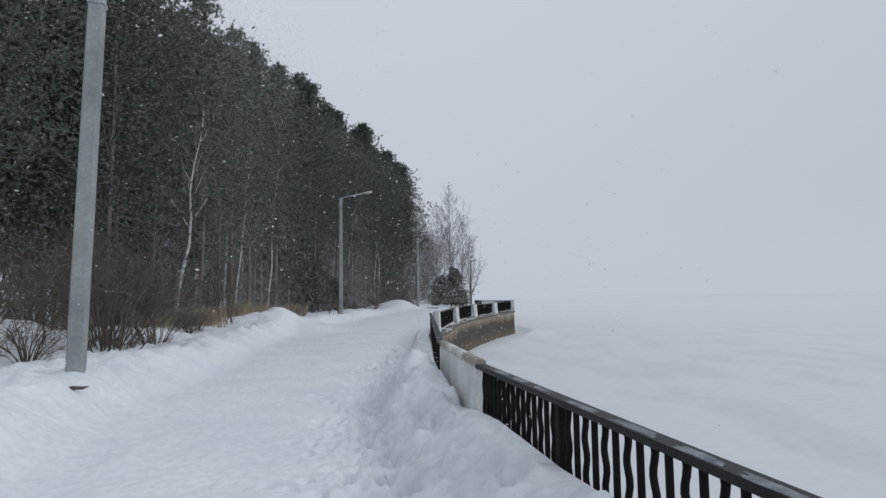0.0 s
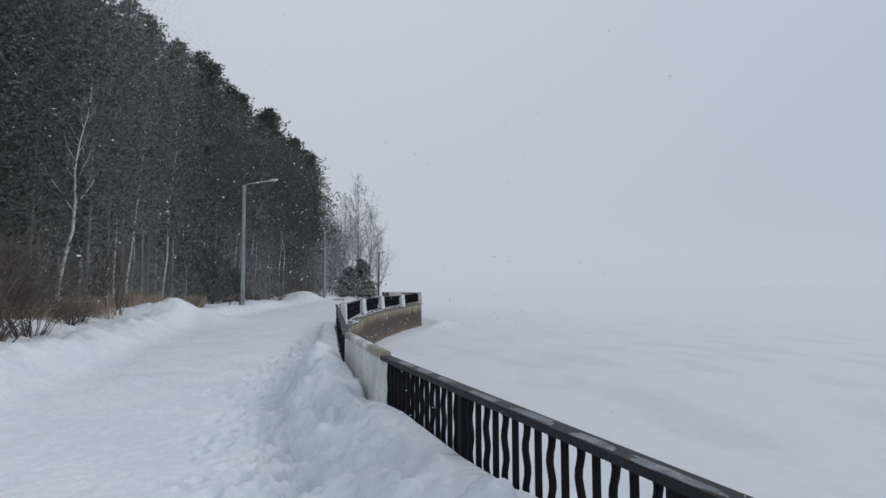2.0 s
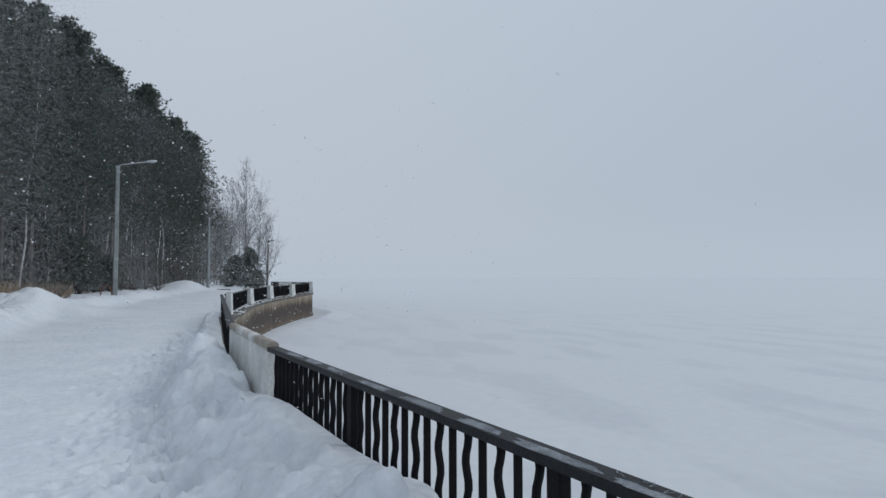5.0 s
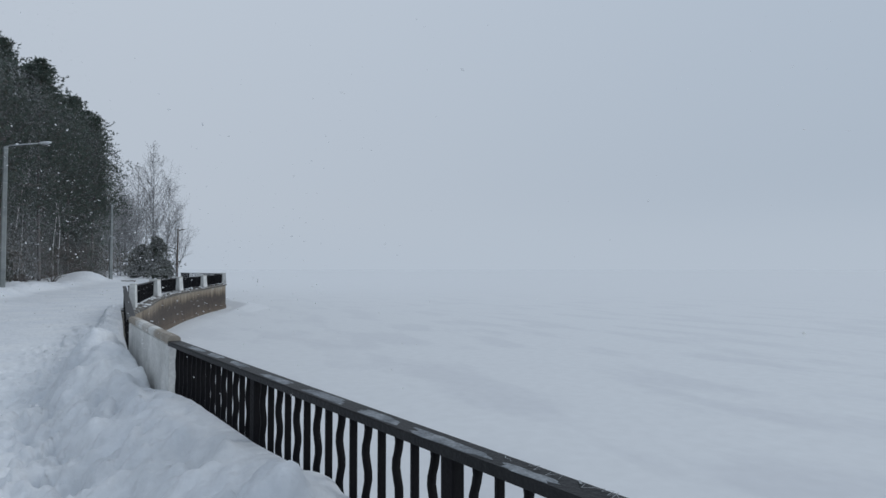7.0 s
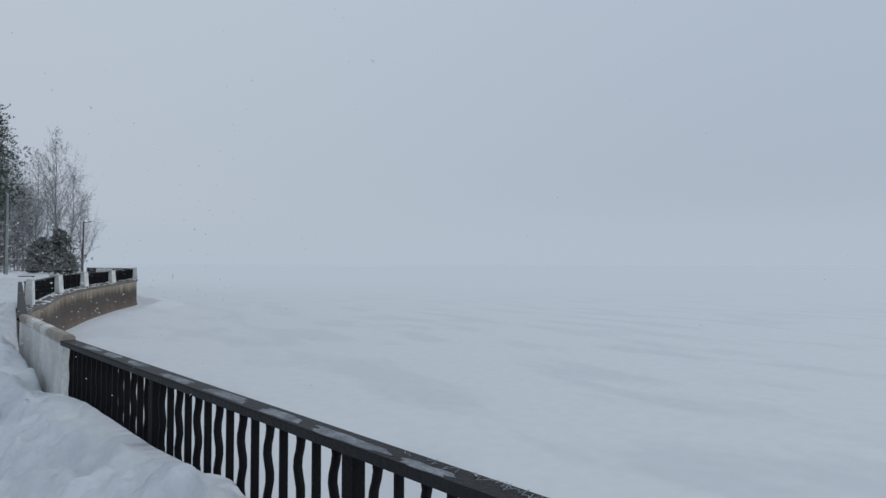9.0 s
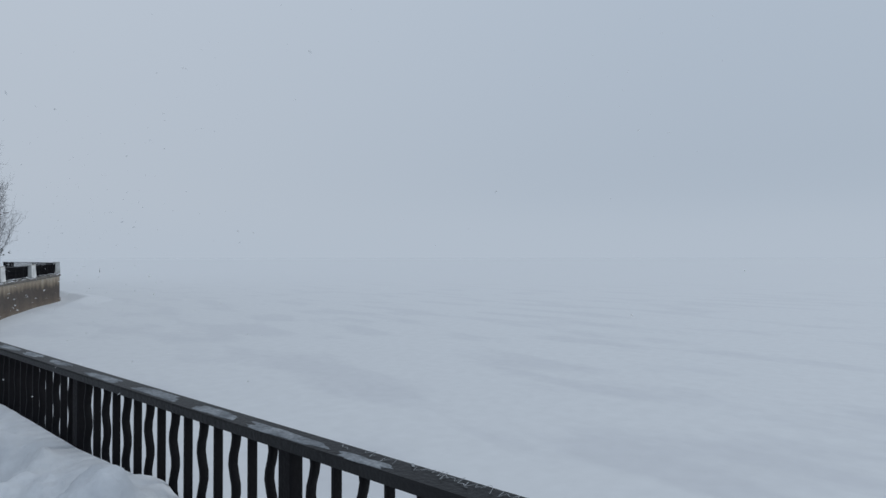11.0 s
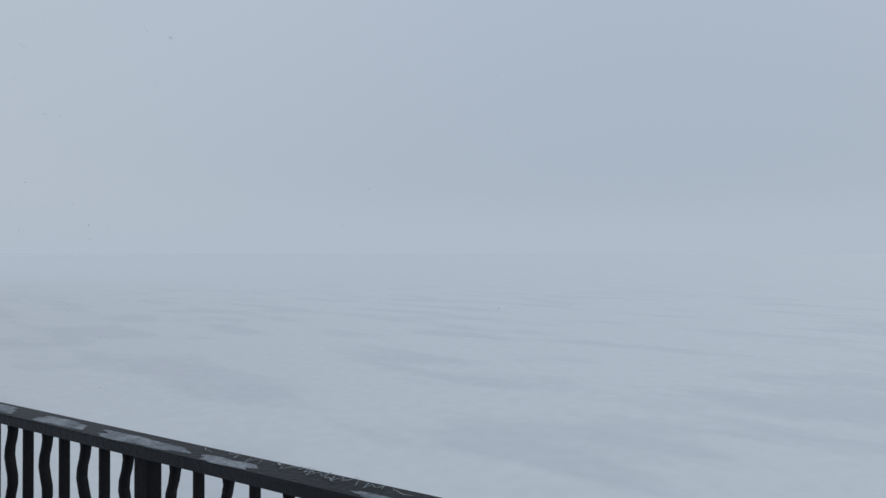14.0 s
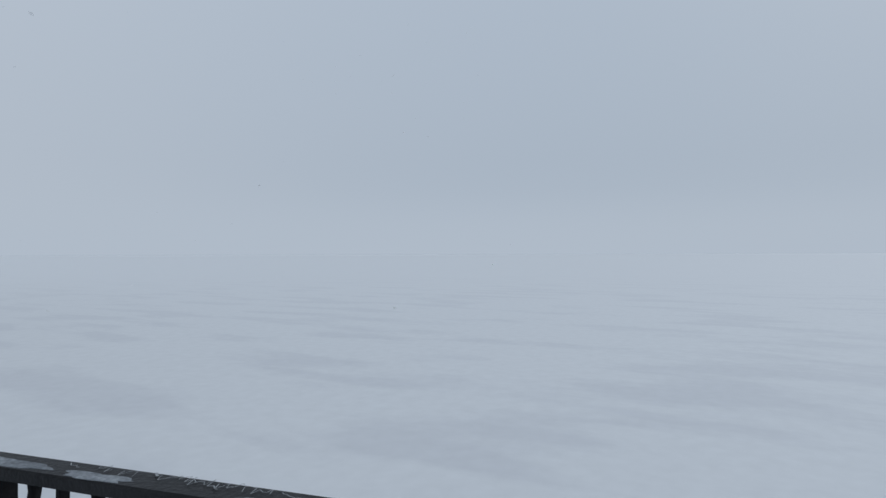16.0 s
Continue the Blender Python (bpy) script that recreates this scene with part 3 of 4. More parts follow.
def railing_panel(origin, direction, length, z_shift, label, count=15):
    """One panel from post to post: x runs along it, y to the lake, origin on the rail's front line."""
    ang = math.atan2(direction.y, direction.x)
    m = Matrix.Translation((origin.x, origin.y, z_shift)) @ Matrix.Rotation(ang, 4, "Z")
    t = thing("railing_panel", m, label, "railing", "railing panels along the embankment")
    k = (length, )
    if k not in HANDRAILS:
        b = Build()
        h, fr, bk_ = 0.038, 0.033, -0.084
        prof = [(fr, -h), (bk_, -h), (bk_, -0.010), (bk_ + 0.010, 0.0), (fr - 0.006, 0.0), (fr, -0.006)]
        b.loft([[(s, y, RAIL_TOP + z) for y, z in reversed(prof)] for s in (0.0, length)])
        low = Build()
        low.block(pose(length / 2, -0.0325, 0.12, 0, 90, 0), 0.04, 0.03, length - 0.02, 0.004)
        HANDRAILS[k] = (b.mesh("handrail", RAIL), low.mesh("bottom_rail", IRON))
    part("handrail", HANDRAILS[k][0], t, "flat dark handrail with patches of frost")
    part("bottom_rail", HANDRAILS[k][1], t)
    part("post", POST, t, "wide square iron post", pose(-0.002, -0.030, 0))
    first = 0.1026
    gap = (length - 0.249) / (count - 1)
    for i in range(count):
        part("straight_bar" if i % 2 else "wavy_bar", STRAIGHT if i % 2 else WAVY, t, "", pose(first + i * gap, -0.0195, 0))
    return t


HANDRAILS = {}
pb = Build()
pb.block(pose(0, 0, 0.431), 0.078, 0.058, 0.862, 0.006)
POST = pb.mesh("post", IRON)
PITCH = 2.004
NEAR_LABEL = "black iron railing panel with straight and wavy bars behind banked snow"
near_panels = [railing_panel(fence_at(-0.046 + i * PITCH), FU, PITCH, 0.0, NEAR_LABEL) for i in (-4, -3, -2, -1, 0, 1)]
# beyond the long pedestal, as far as the turn
a, b = Vector((-0.055, 8.72)), Vector((-0.58, 26.3))
n_run = 9
for i in range(n_run):
    p, q = a.lerp(b, i / n_run), a.lerp(b, (i + 1) / n_run)
    railing_panel(p, (q - p).normalized(), round((q - p).length, 3), 0.0, NEAR_LABEL)


# ---- pedestals ----
def pedestal(m, length, depth, height, label, cap=0.07, batter=0.0, foot=-0.3):
    """A whitewashed block with a bare, chipped cap; x runs along the railing, y towards the path."""
    t = thing("pedestal", m, label, "pedestal", "white pedestals in the railing")
    body = Build()
    n = max(2, int(length / 0.25))
    rings = []
    for i in range(n + 1):
        x = -length / 2 + length * i / n
        e = 0.004 * math.sin(i * 2.7)
        f = 1 + batter
        s = x * f if batter else x
        rings.append([(s, -depth / 2 * f - e, foot), (s, depth / 2 * f + e, foot), (x, depth / 2 + e, height - cap - 0.02), (x, depth / 2 - 0.015, height - cap), (x, -depth / 2 + 0.015, height - cap), (x, -depth / 2 - e, height - cap - 0.02)])
    body.loft(rings)
    part("body", body.mesh("body", WHITEWASH), t, "whitewashed chipped concrete")
    top = Build()
    rings = []
    for i in range(n + 1):
        x = -length / 2 - 0.004 + (length + 0.008) * i / n
        e = 0.0025 * math.sin(i * 1.9 + 1)
        d = depth / 2 + 0.006
        rings.append([(x, -d, height - cap), (x, d, height - cap), (x, d + e, height - 0.02), (x, d - 0.02, height + e), (x, -d + 0.02, height + e * 0.5), (x, -d, height - 0.02)])
    top.loft(rings)
    part("cap", top.mesh("cap", CHIPPED), t, "chipped whitewashed cap with bare concrete showing")
    return t


pa, pb_ = fence_at(PED_A), Vector((-0.045, 8.70))
pd = (pb_ - pa).normalized()
pm = pa.lerp(pb_, 0.5) + Vector((pd.y, -pd.x)) * 0.035
pedestal(Matrix.Translation((pm.x, pm.y, 0)) @ Matrix.Rotation(math.atan2(pd.y, pd.x), 4, "Z"), (pb_ - pa).length, 0.09, 0.94, "long whitewashed concrete pedestal with a chipped cap, half buried in snow")

# the rounded bastion: pedestals with railing between them
BAYS = [26.6, 37.0, 44.0, 52.0, 59.8]
bay_line = smooth_line(edge_points(24.0, 62.0, 152), 3)


def bay_point(y):
    i = min(range(len(bay_line)), key=lambda k: abs(bay_line[k].y - y))
    return bay_line[i]


for y in BAYS:
    p, q = bay_point(y), bay_point(y + 0.8)
    d = (q - p).normalized() if (q - p).length > 0 else Vector((0, 1))
    c = p + Vector((d.y, -d.x)) * 0.05
    zt = lerp_table(RAILZ, y)
    if y < 30:
        c = c + Vector((d.y, -d.x)) * 0.12
    pedestal(Matrix.Translation((c.x, c.y, zt - 0.9)) @ Matrix.Rotation(math.atan2(d.y, d.x), 4, "Z"), 0.95 if y > 30 else 0.5, 0.42 if y > 30 else 0.2, 0.98, "short whitewashed concrete pedestal on the curved embankment wall", 0.05, 0.22, 0.05)
for y0, y1 in zip(BAYS, BAYS[1:]):
    n = 4
    for i in range(n):
        p, q = bay_point(y0 + (y1 - y0) * i / n), bay_point(y0 + (y1 - y0) * (i + 1) / n)
        zt = lerp_table(RAILZ, (p.y + q.y) / 2)
        railing_panel(p, (q - p).normalized(), round((q - p).length, 2), zt - 0.9, "black iron railing panel on the curved embankment wall", 17)
back_run = [Vector((6.75, 60.2)), Vector((6.5, 64.5)), Vector((5.9, 69.5)), Vector((4.7, 74.5)), Vector((4.0, 77.5))]
for p, q in zip(back_run, back_run[1:]):
    railing_panel(p, (q - p).normalized(), round((q - p).length, 2), 0.26, "black iron railing panel on the far side of the bastion", 21)


# ---- lamps and poles ----
def lamp_post(x, y, height, base, top, arm_dir, label, lean=(0.0, 0.0), armed=True):
    z = land_z(x, y)
    t = thing("street_lamp", pose(x, y, z, lean[0], lean[1], 0), label, "street lamp", "street lamps along the promenade")
    b = Build()
    rings = []
    for z_, w_ in ((-0.6, base * 1.03), (0.0, base), (height * 0.5, (base + top) / 2), (height, top)):
        c, h = w_ * 0.12, w_ / 2
        ring = [(-h + c, -h), (h - c, -h), (h, -h + c), (h, h - c), (h - c, h), (-h + c, h), (-h, h - c), (-h, -h + c)]
        rings.append([(px, py, z_) for px, py in ring])
    b.loft(rings)
    pole = b.make("pole", LAMPCON, t, "tapered square concrete pole")
    pole.matrix_basis = Matrix.Rotation(radians(18), 4, "Z")
    band = Build()
    band.block(pose(0, 0, height - 2.02, 0, 0, 18), top * 1.14, top * 1.14, 0.04, 0.01)
    band.make("steel_band", STEEL, t)
    band = Build()
    band.tube([(0.10, -0.12, height - 1.98), (0.02, -0.16, height - 2.03), (-0.10, -0.13, height - 1.92)], [0.006, 0.006, 0.006], 5)
    band.make("wire_loop", STEEL, t)
    band = Build()
    band.block(pose(0, 0, height - 0.12, 0, 0, 18), top * 1.14, top * 1.14, 0.05, 0.01)
    band.make("steel_band", STEEL, t)
    if not armed:
        return t
    d = Vector(arm_dir).normalized()
    arm = Build()
    arm.tube([(d.x * 0.02, d.y * 0.02, height - 0.25), (d.x * 0.05, d.y * 0.05, height - 0.02), (d.x * 0.25, d.y * 0.25, height + 0.08), (d.x * 1.55, d.y * 1.55, height + 0.33)], [0.035, 0.035, 0.033, 0.028], 8)
    arm.make("arm", STEEL, t, "bent steel arm", True)
    head = Build()
    q = d.to_track_quat("X", "Z").to_matrix().to_4x4()
    base_m = Matrix.Translation((d.x * 1.5, d.y * 1.5, height + 0.33)) @ q @ Matrix.Rotation(radians(-9), 4, "Y")
    rings = []
    for s, wy, hz in ((0.0, 0.05, 0.04), (0.08, 0.09, 0.06), (0.3, 0.13, 0.08), (0.5, 0.12, 0.07), (0.62, 0.06, 0.035)):
        rings.append([tuple(base_m @ Vector((s, wy * math.cos(a_), hz * math.sin(a_)))) for a_ in [2 * math.pi * k / 10 for k in range(10)]])
    head.loft(rings)
    lum = head.make("lamp_head", LAMPWHITE, t, "pale cobra-head luminaire, unlit", True)
    lens = Build()
    lens.loft([[tuple(base_m @ Vector((0.34 + 0.17 * k * math.cos(a_), 0.095 * k * math.sin(a_), -0.062 - dz))) for a_ in [2 * math.pi * q_ / 12 for q_ in range(12)]] for k, dz in ((1.0, 0.0), (0.85, 0.03), (0.4, 0.05))])
    lens.make("lens", LENS, lum, "dull glass bowl", True)
    return t


lamp_post(-5.445, 9.0, 7.6, 0.235, 0.215, (1, -0.1, 0), "square grey concrete street lamp standing in snow beside bare shrubs", (0, 1.45))
lamp_post(-6.77, 40.0, 7.75, 0.26, 0.20, (1, 0.05, 0), "square grey concrete street lamp with a bent arm, unlit")
lamp_post(-2.9, 70.0, 7.6, 0.30, 0.20, (1, 0.6, 0), "bare grey concrete lamp pole in front of the wood", (0, 0), False)
pole = thing("utility_pole", pose(4.2, 90, 0.2), "thin dark steel pole with a small bracket near the shore", "pole")
b = Build()
b.tube([(0, 0, -0.8), (0, 0, 3), (0.05, 0, 6.9)], [0.13, 0.12, 0.09], 8)
b.make("shaft", SHRUBTWIG, pole, "", True)
b = Build()
b.tube([(0.05, 0, 6.6), (0.5, 0, 6.8), (1.0, 0.0, 6.9)], [0.05, 0.05, 0.04], 6)
b.make("bracket", SHRUBTWIG, pole, "", True)


# ---- plants ----
def pine(seed, height, crown_from, spread, name="pine_tree", mat=None, label="", branches=105, tufts=15, blade=0.28, nb=6, whole=False):
    """Tall pine: trunk, limbs and a crown of needle tufts."""
    rs = np.random.RandomState(seed)
    t = thing(name, pose(0, 0, 0), label, "pine tree" if not whole else "young conifer", "pines of the lakeside wood" if not whole else "young conifers under the pines")
    tr = Build()
    bend = rs.randn(2) * 0.25
    axis = lambda z: Vector((bend[0] * math.sin(z / height * 2.4), bend[1] * math.sin(z / height * 3.0 + 0.5) - bend[1] * 0.48, z))
    n = 9
    r0 = 0.0056 * height + 0.02
    tr.tube([axis(-0.4 + (height + 0.2) * i / n) for i in range(n + 1)], [r0 * (1.05 - 0.97 * (i / n)) for i in range(n + 1)], 8)
    cr = Build()
    for k in range(branches):
        u = (k + rs.rand()) / branches
        z = crown_from + (height - crown_from) * u ** 0.9
        prof = (1 - u) ** 0.64 * (0.60 + 0.40 * math.sin(min(1.0, u * 3.0 + 0.3) * 1.57)) + 0.05
        L = spread * prof * (0.42 + 0.80 * rs.rand())
        az = k * 2.399 + rs.randn() * 0.4
        rise = 0.02 + 0.55 * u + 0.20 * rs.randn()
        p0 = axis(z)
        d = Vector((math.cos(az), math.sin(az), rise)).normalized()
        tip = p0 + d * L + Vector((0, 0, 0.10 * L))
        midp = p0 + d * L * 0.5 + Vector((0, 0, -0.09 * L))
        tr.tube([p0, midp, tip], [0.008 + 0.010 * L, 0.006 + 0.006 * L, 0.004], 3, False)
        # needles sit in flattened pads towards the branch's end
        pads = max(2, tufts // 5)
        for c_ in range(pads):
            g = 0.30 + 0.72 * ((c_ + rs.rand()) / pads)
            rc = (0.17 + 0.085 * L) * (0.7 + 0.6 * rs.rand())
            pad = midp.lerp(tip, g * 2 - 1) if g > 0.5 else p0.lerp(midp, g * 2)
            pad = pad + Vector(rs.randn(3) * np.array((0.16, 0.16, 0.07)) * L * 0.9)
            for j in range(5):
                o = Vector(rs.randn(3) * np.array((1.0, 1.0, 0.5))) * rc
                up = (o * (0.9 / rc) + d * 0.3 + Vector((0, 0, 0.75))).normalized()
                for q in range(nb):
                    dd = (up + Vector(rs.randn(3) * 0.55)).normalized()
                    side = dd.orthogonal().normalized()
                    side.rotate(Matrix.Rotation(rs.rand() * 6.28, 3, dd))
                    cr.blade(pad + o, dd, blade * (0.65 + 0.7 * rs.rand()), (0.030 + 0.024 * rs.rand()) * blade / 0.27, side)
    part("trunk", tr.mesh("trunk", BARK, True), t)
    tagged(part("crown", cr.mesh("crown", mat or NEEDLE), t, "dark green needles"), kind="stuff")
    return t


def bare_tree(seed, height, name, mat, label, category, group, stem=0.0075, spread=0.30, limbs=26, depth=3, lean=0.0, first=0.35, thin=0.004, rise=0.9):
    """A leafless tree: a stem and forking limbs and twigs, in two meshes."""
    rs = np.random.RandomState(seed)
    t = thing(name, pose(0, 0, 0), label, category, group)
    st, tw = Build(), Build()
    la = rs.rand() * 6.28
    n = 8
    pts = [Vector((math.cos(la) * lean * height * (i / n) + 0.10 * math.sin(i * 1.3 + seed), math.sin(la) * lean * height * (i / n) + 0.08 * math.cos(i * 1.7 + seed), height * i / n - (0.3 if i == 0 else 0))) for i in range(n + 1)]
    st.tube(pts, [max(0.008, height * stem * (1.05 - i / n)) for i in range(n + 1)], 7)

    def fork(p, d, L, r, level):
        mid = p + d * L * 0.5 + Vector(rs.randn(3)) * 0.05 * L
        tip = p + d * L + Vector((0, 0, 0.08 * L)) + Vector(rs.randn(3)) * 0.05 * L
        if level == 3:
            tw.blade(p, (tip - p).normalized(), (tip - p).length, r, d.orthogonal().normalized())
        else:
            (st if level == 0 else tw).tube([p, mid, tip], [r, r * 0.7, r * 0.35], 4 if level == 0 else 3, False)
        if level < depth:
            for i in range(5 if level == 0 else 4):
                g = 0.25 + 0.75 * rs.rand()
                q = p.lerp(mid, g * 2) if g < 0.5 else mid.lerp(tip, g * 2 - 1)
                nd = (d + Vector(rs.randn(3)) * 0.55 + Vector((0, 0, 0.25))).normalized()
                fork(q, nd, L * (0.35 + 0.25 * rs.rand()), max(thin, r * 0.45), level + 1)

    for k in range(limbs):
        u = first + (1 - first) * (k + rs.rand() * 0.8) / limbs
        i = min(n - 1, int(u * n))
        p = pts[i].lerp(pts[i + 1], u * n - i)
        az = k * 2.399 + rs.randn() * 0.4
        d = Vector((math.cos(az), math.sin(az), rise + 0.5 * rs.rand())).normalized()
        fork(p, d, spread * height * (1.08 - u) ** 0.8 * (0.6 + 0.5 * rs.rand()), max(0.008, height * stem * 0.42 * (1.1 - u)), 0)
    part("stem", st.mesh("stem", mat, True), t)
    tagged(part("twig_spray", tw.mesh("twig_spray", GREYTWIG if mat is not SHRUBTWIG else SHRUBTWIG), t), kind="stuff")
    return t


def shrub(seed, height, radius, stems, label, mat=None, twigs=16):
    """A bare bush: arching stems that fork on their way up, and a haze of fine twigs."""
    rs = np.random.RandomState(seed)
    t = thing("shrub", pose(0, 0, 0), label, "bare shrub", "bare shrubs beside the promenade")
    st, tw = Build(), Build()
    for k in range(stems):
        az, out = rs.rand() * 6.28, rs.rand() ** 0.7
        flat = Vector((math.cos(az), math.sin(az), 0))
        side = Vector((-flat.y, flat.x, 0))
        p = flat * radius * 0.26 * out + Vector((0, 0, -0.12))
        lift_, sway = 1.35 - 0.75 * out, rs.randn() * 0.35
        top = height * (0.62 + 0.45 * rs.rand())
        pts = [p]
        for i in range(6):
            g = (i + 1) / 6
            d = (flat * (0.25 + 1.05 * out * g) + side * sway * g + Vector((0, 0, lift_ * (1.15 - 0.55 * out * g))) + Vector(rs.randn(3)) * 0.16).normalized()
            p = p + d * top / 6 * (1.1 - 0.15 * g)
            pts.append(p)
        r0 = 0.012 + 0.012 * rs.rand() ** 2
        st.tube(pts, [r0 * (1 - 0.13 * i) for i in range(7)], 4, False)
        for f in range(2):
            i = 2 + rs.randint(3)
            d = (pts[i + 1] - pts[i]).normalized()
            q = [pts[i]]
            for _ in range(3):
                d = (d + Vector(rs.randn(3)) * 0.3 + Vector((0, 0, 0.06))).normalized()
                q.append(q[-1] + d * top * 0.14)
            st.tube(q, [r0 * 0.55, r0 * 0.45, r0 * 0.35, 0.003], 3, False)
            pts = pts + q[1:]
        for j in range(twigs):
            q = pts[3 + rs.randint(len(pts) - 3)] + Vector(rs.randn(3)) * 0.04
            d = (flat * 0.35 * out + Vector(rs.randn(3)) * 0.6 + Vector((0, 0, 0.55))).normalized()
            L = height * (0.08 + 0.17 * rs.rand())
            e = q + d * L
            tw.tube([q, e], [0.0048, 0.0022], 3, False)
            for _ in range(4):
                d2 = (d + Vector(rs.randn(3)) * 0.55).normalized()
                tw.blade(q.lerp(e, 0.2 + 0.7 * rs.rand()), d2, L * 0.6, 0.0036, d2.orthogonal().normalized())
    tagged(part("stem_clump", st.mesh("stem_clump", mat or SHRUBTWIG), t), kind="stuff")
    tagged(part("twig_spray", tw.mesh("twig_spray", mat or SHRUBTWIG), t), kind="stuff")
    return t


def place(ob, x, y, scale=1.0, turn=0.0, sink=0.0):
    """Sets a thing on the snow, or a copy of it if it already stands somewhere."""
    m = Matrix.LocRotScale((x, y, land_z(x, y) - sink), Euler((0, 0, turn)), None)
    if ob.get("set"):
        c = copy_thing(ob, m)
    else:
        c = ob
        c.matrix_basis = m
    c.scale = (scale, scale, scale)
    c["set"] = 1
    return c


rs = np.random.RandomState(12)
PINE_LABELS = "tall dark green pine with a bare trunk in the wood"
kinds = [pine(20 + i, 18.0, 4.0 + 0.8 * i, 3.2 + 0.2 * i, label=PINE_LABELS, tufts=20, blade=0.25) for i in range(4)]
full = [pine(40 + i, 18.0, 2.6 + 0.8 * i, 3.3, label="tall dark green pine with low branches at the wood's edge", branches=125, tufts=24, blade=0.21) for i in range(3)]
backs = [pine(50 + i, 18.0, 3.5 + 1.5 * i, 3.4, label=PINE_LABELS, branches=64, tufts=12, blade=0.42, nb=5) for i in range(2)]
WOOD = [(10, -14.0), (20, -13.0), (30, -12.4), (38, -12.2), (45, -11.2), (60, -9.0), (70, -6.9), (86, -4.6)]
spots = []
for row, (back, gap, jit) in enumerate(((0.3, 2.8, 0.6), (3.2, 3.0, 1.0), (6.5, 3.4, 1.3), (10.5, 4.0, 1.6), (16.0, 4.6, 2.0), (23.0, 6.0, 2.0))):
    y = 12.0 + row
    while y < 88:
        x = lerp_table(WOOD, y) - back + rs.randn() * jit * 0.6
        spots.append((x, y + rs.randn() * 0.5, row))
        y += gap * (0.75 + 0.5 * rs.rand())
for i, (x, y, row) in enumerate(spots):
    src = backs[i % 2] if row > 1 else full[i % 3] if (row == 0 and y < 30) or row == 1 and i % 2 else kinds[i % 4]
    place(src, x, y, (0.97 + 0.16 * rs.rand() if y > 36 else 0.84 + 0.15 * rs.rand() if y > 27 else 0.88 + 0.24 * rs.rand()) * (1.0 if y < 74 else 0.92), rs.rand() * 6.28)

for x, y, sc in ((-10.7, 61.0, 1.04), (-11.9, 50.5, 1.02), (-8.4, 66.5, 1.0), (-7.6, 74.0, 0.97), (-7.7, 60.0, 1.03), (-5.0, 75.5, 0.97), (-10.2, 57.5, 1.05), (-10.0, 46.5, 0.98), (-12.3, 44.0, 1.02),
                 (-14.1, 40.0, 1.01), (-14.0, 36.5, 0.97), (-14.6, 33.0, 0.96), (-6.6, 69.0, 0.99), (-9.3, 53.0, 0.98)):
    place(kinds[int(y) % 4], x, y, sc, y)

for x, y, sc in ((-16.5, 21.5, 1.0), (-19.0, 25.5, 1.05), (-22.0, 29.0, 1.1), (-17.8, 28.5, 0.95), (-25.0, 33.5, 1.1), (-15.2, 24.5, 0.9)):
    place(full[int(y) % 3], x, y, sc, y)

young = [pine(60 + i, 4.6, 0.3, 1.35, "young_conifer", SPRUCE, "dark young conifer standing in snow under the pines", 50, 11, 0.19, 5, True) for i in range(2)]
for i in range(70):
    y = 24 + 62 * rs.rand()
    place(young[i % 2], lerp_table(WOOD, y) + 0.5 - 12 * rs.rand(), y, 0.45 + 0.6 * rs.rand(), rs.rand() * 6.28)
for x, y, sc in ((-11.4, 44, 0.95), (-12.2, 45, 1.1), (-10.8, 47, 0.9), (-13.2, 43, 1.0), (-9.9, 52, 1.0), (-8.9, 57, 0.9), (-7.9, 62, 1.0), (-10.6, 49, 1.1), (-6.4, 70, 1.0), (-5.4, 75, 1.1), (-4.7, 80, 1.0), (-9.3, 60, 1.2), (-7.2, 67, 1.1)):
    place(young[rs.randint(2)], x, y, sc, rs.rand() * 6.28)
bushy = pine(66, 6.2, 1.0, 2.45, "young_conifer", SPRUCE, "bushy dark young pine standing on the snowy point", 95, 20, 0.30, 6, True)
for x, y, sc, turn in ((1.7, 91.6, 1.0, 1.0), (0.1, 92.6, 0.78, 2.2), (3.0, 92.4, 0.62, 4.0), (-0.9, 94.2, 0.6, 5.1)):
    place(bushy, x, y, sc, turn, 0.5)
place(bushy, -10.2, 46.0, 0.66, 0.7, 0.3)
place(bushy, -8.7, 49.5, 0.45, 2.9, 0.2)
for x, y, sc in ((-1.6, 100, 0.8), (-2.8, 103, 1.1), (-4.0, 98, 1.0), (-5.0, 103, 1.4), (-3.4, 106, 1.5), (-5.8, 97, 1.1), (-1.0, 109, 1.0), (-6.6, 101, 1.5), (-2.0, 113, 1.5), (-7.6, 98, 1.6)):
    place(young[rs.randint(2)], x, y, sc, rs.rand() * 6.28)
for i in range(30):
    place(backs[i % 2], -9.5 - 34 * rs.rand(), 90 + 28 * rs.rand(), 0.8 + 0.15 * rs.rand(), rs.rand() * 6.28)
for i in range(40):
    y = 46 + 42 * rs.rand()
    place(young[i % 2], lerp_table(WOOD, y) - 1.0 - 22 * rs.rand(), y, 0.6 + 0.6 * rs.rand(), rs.rand() * 6.28)

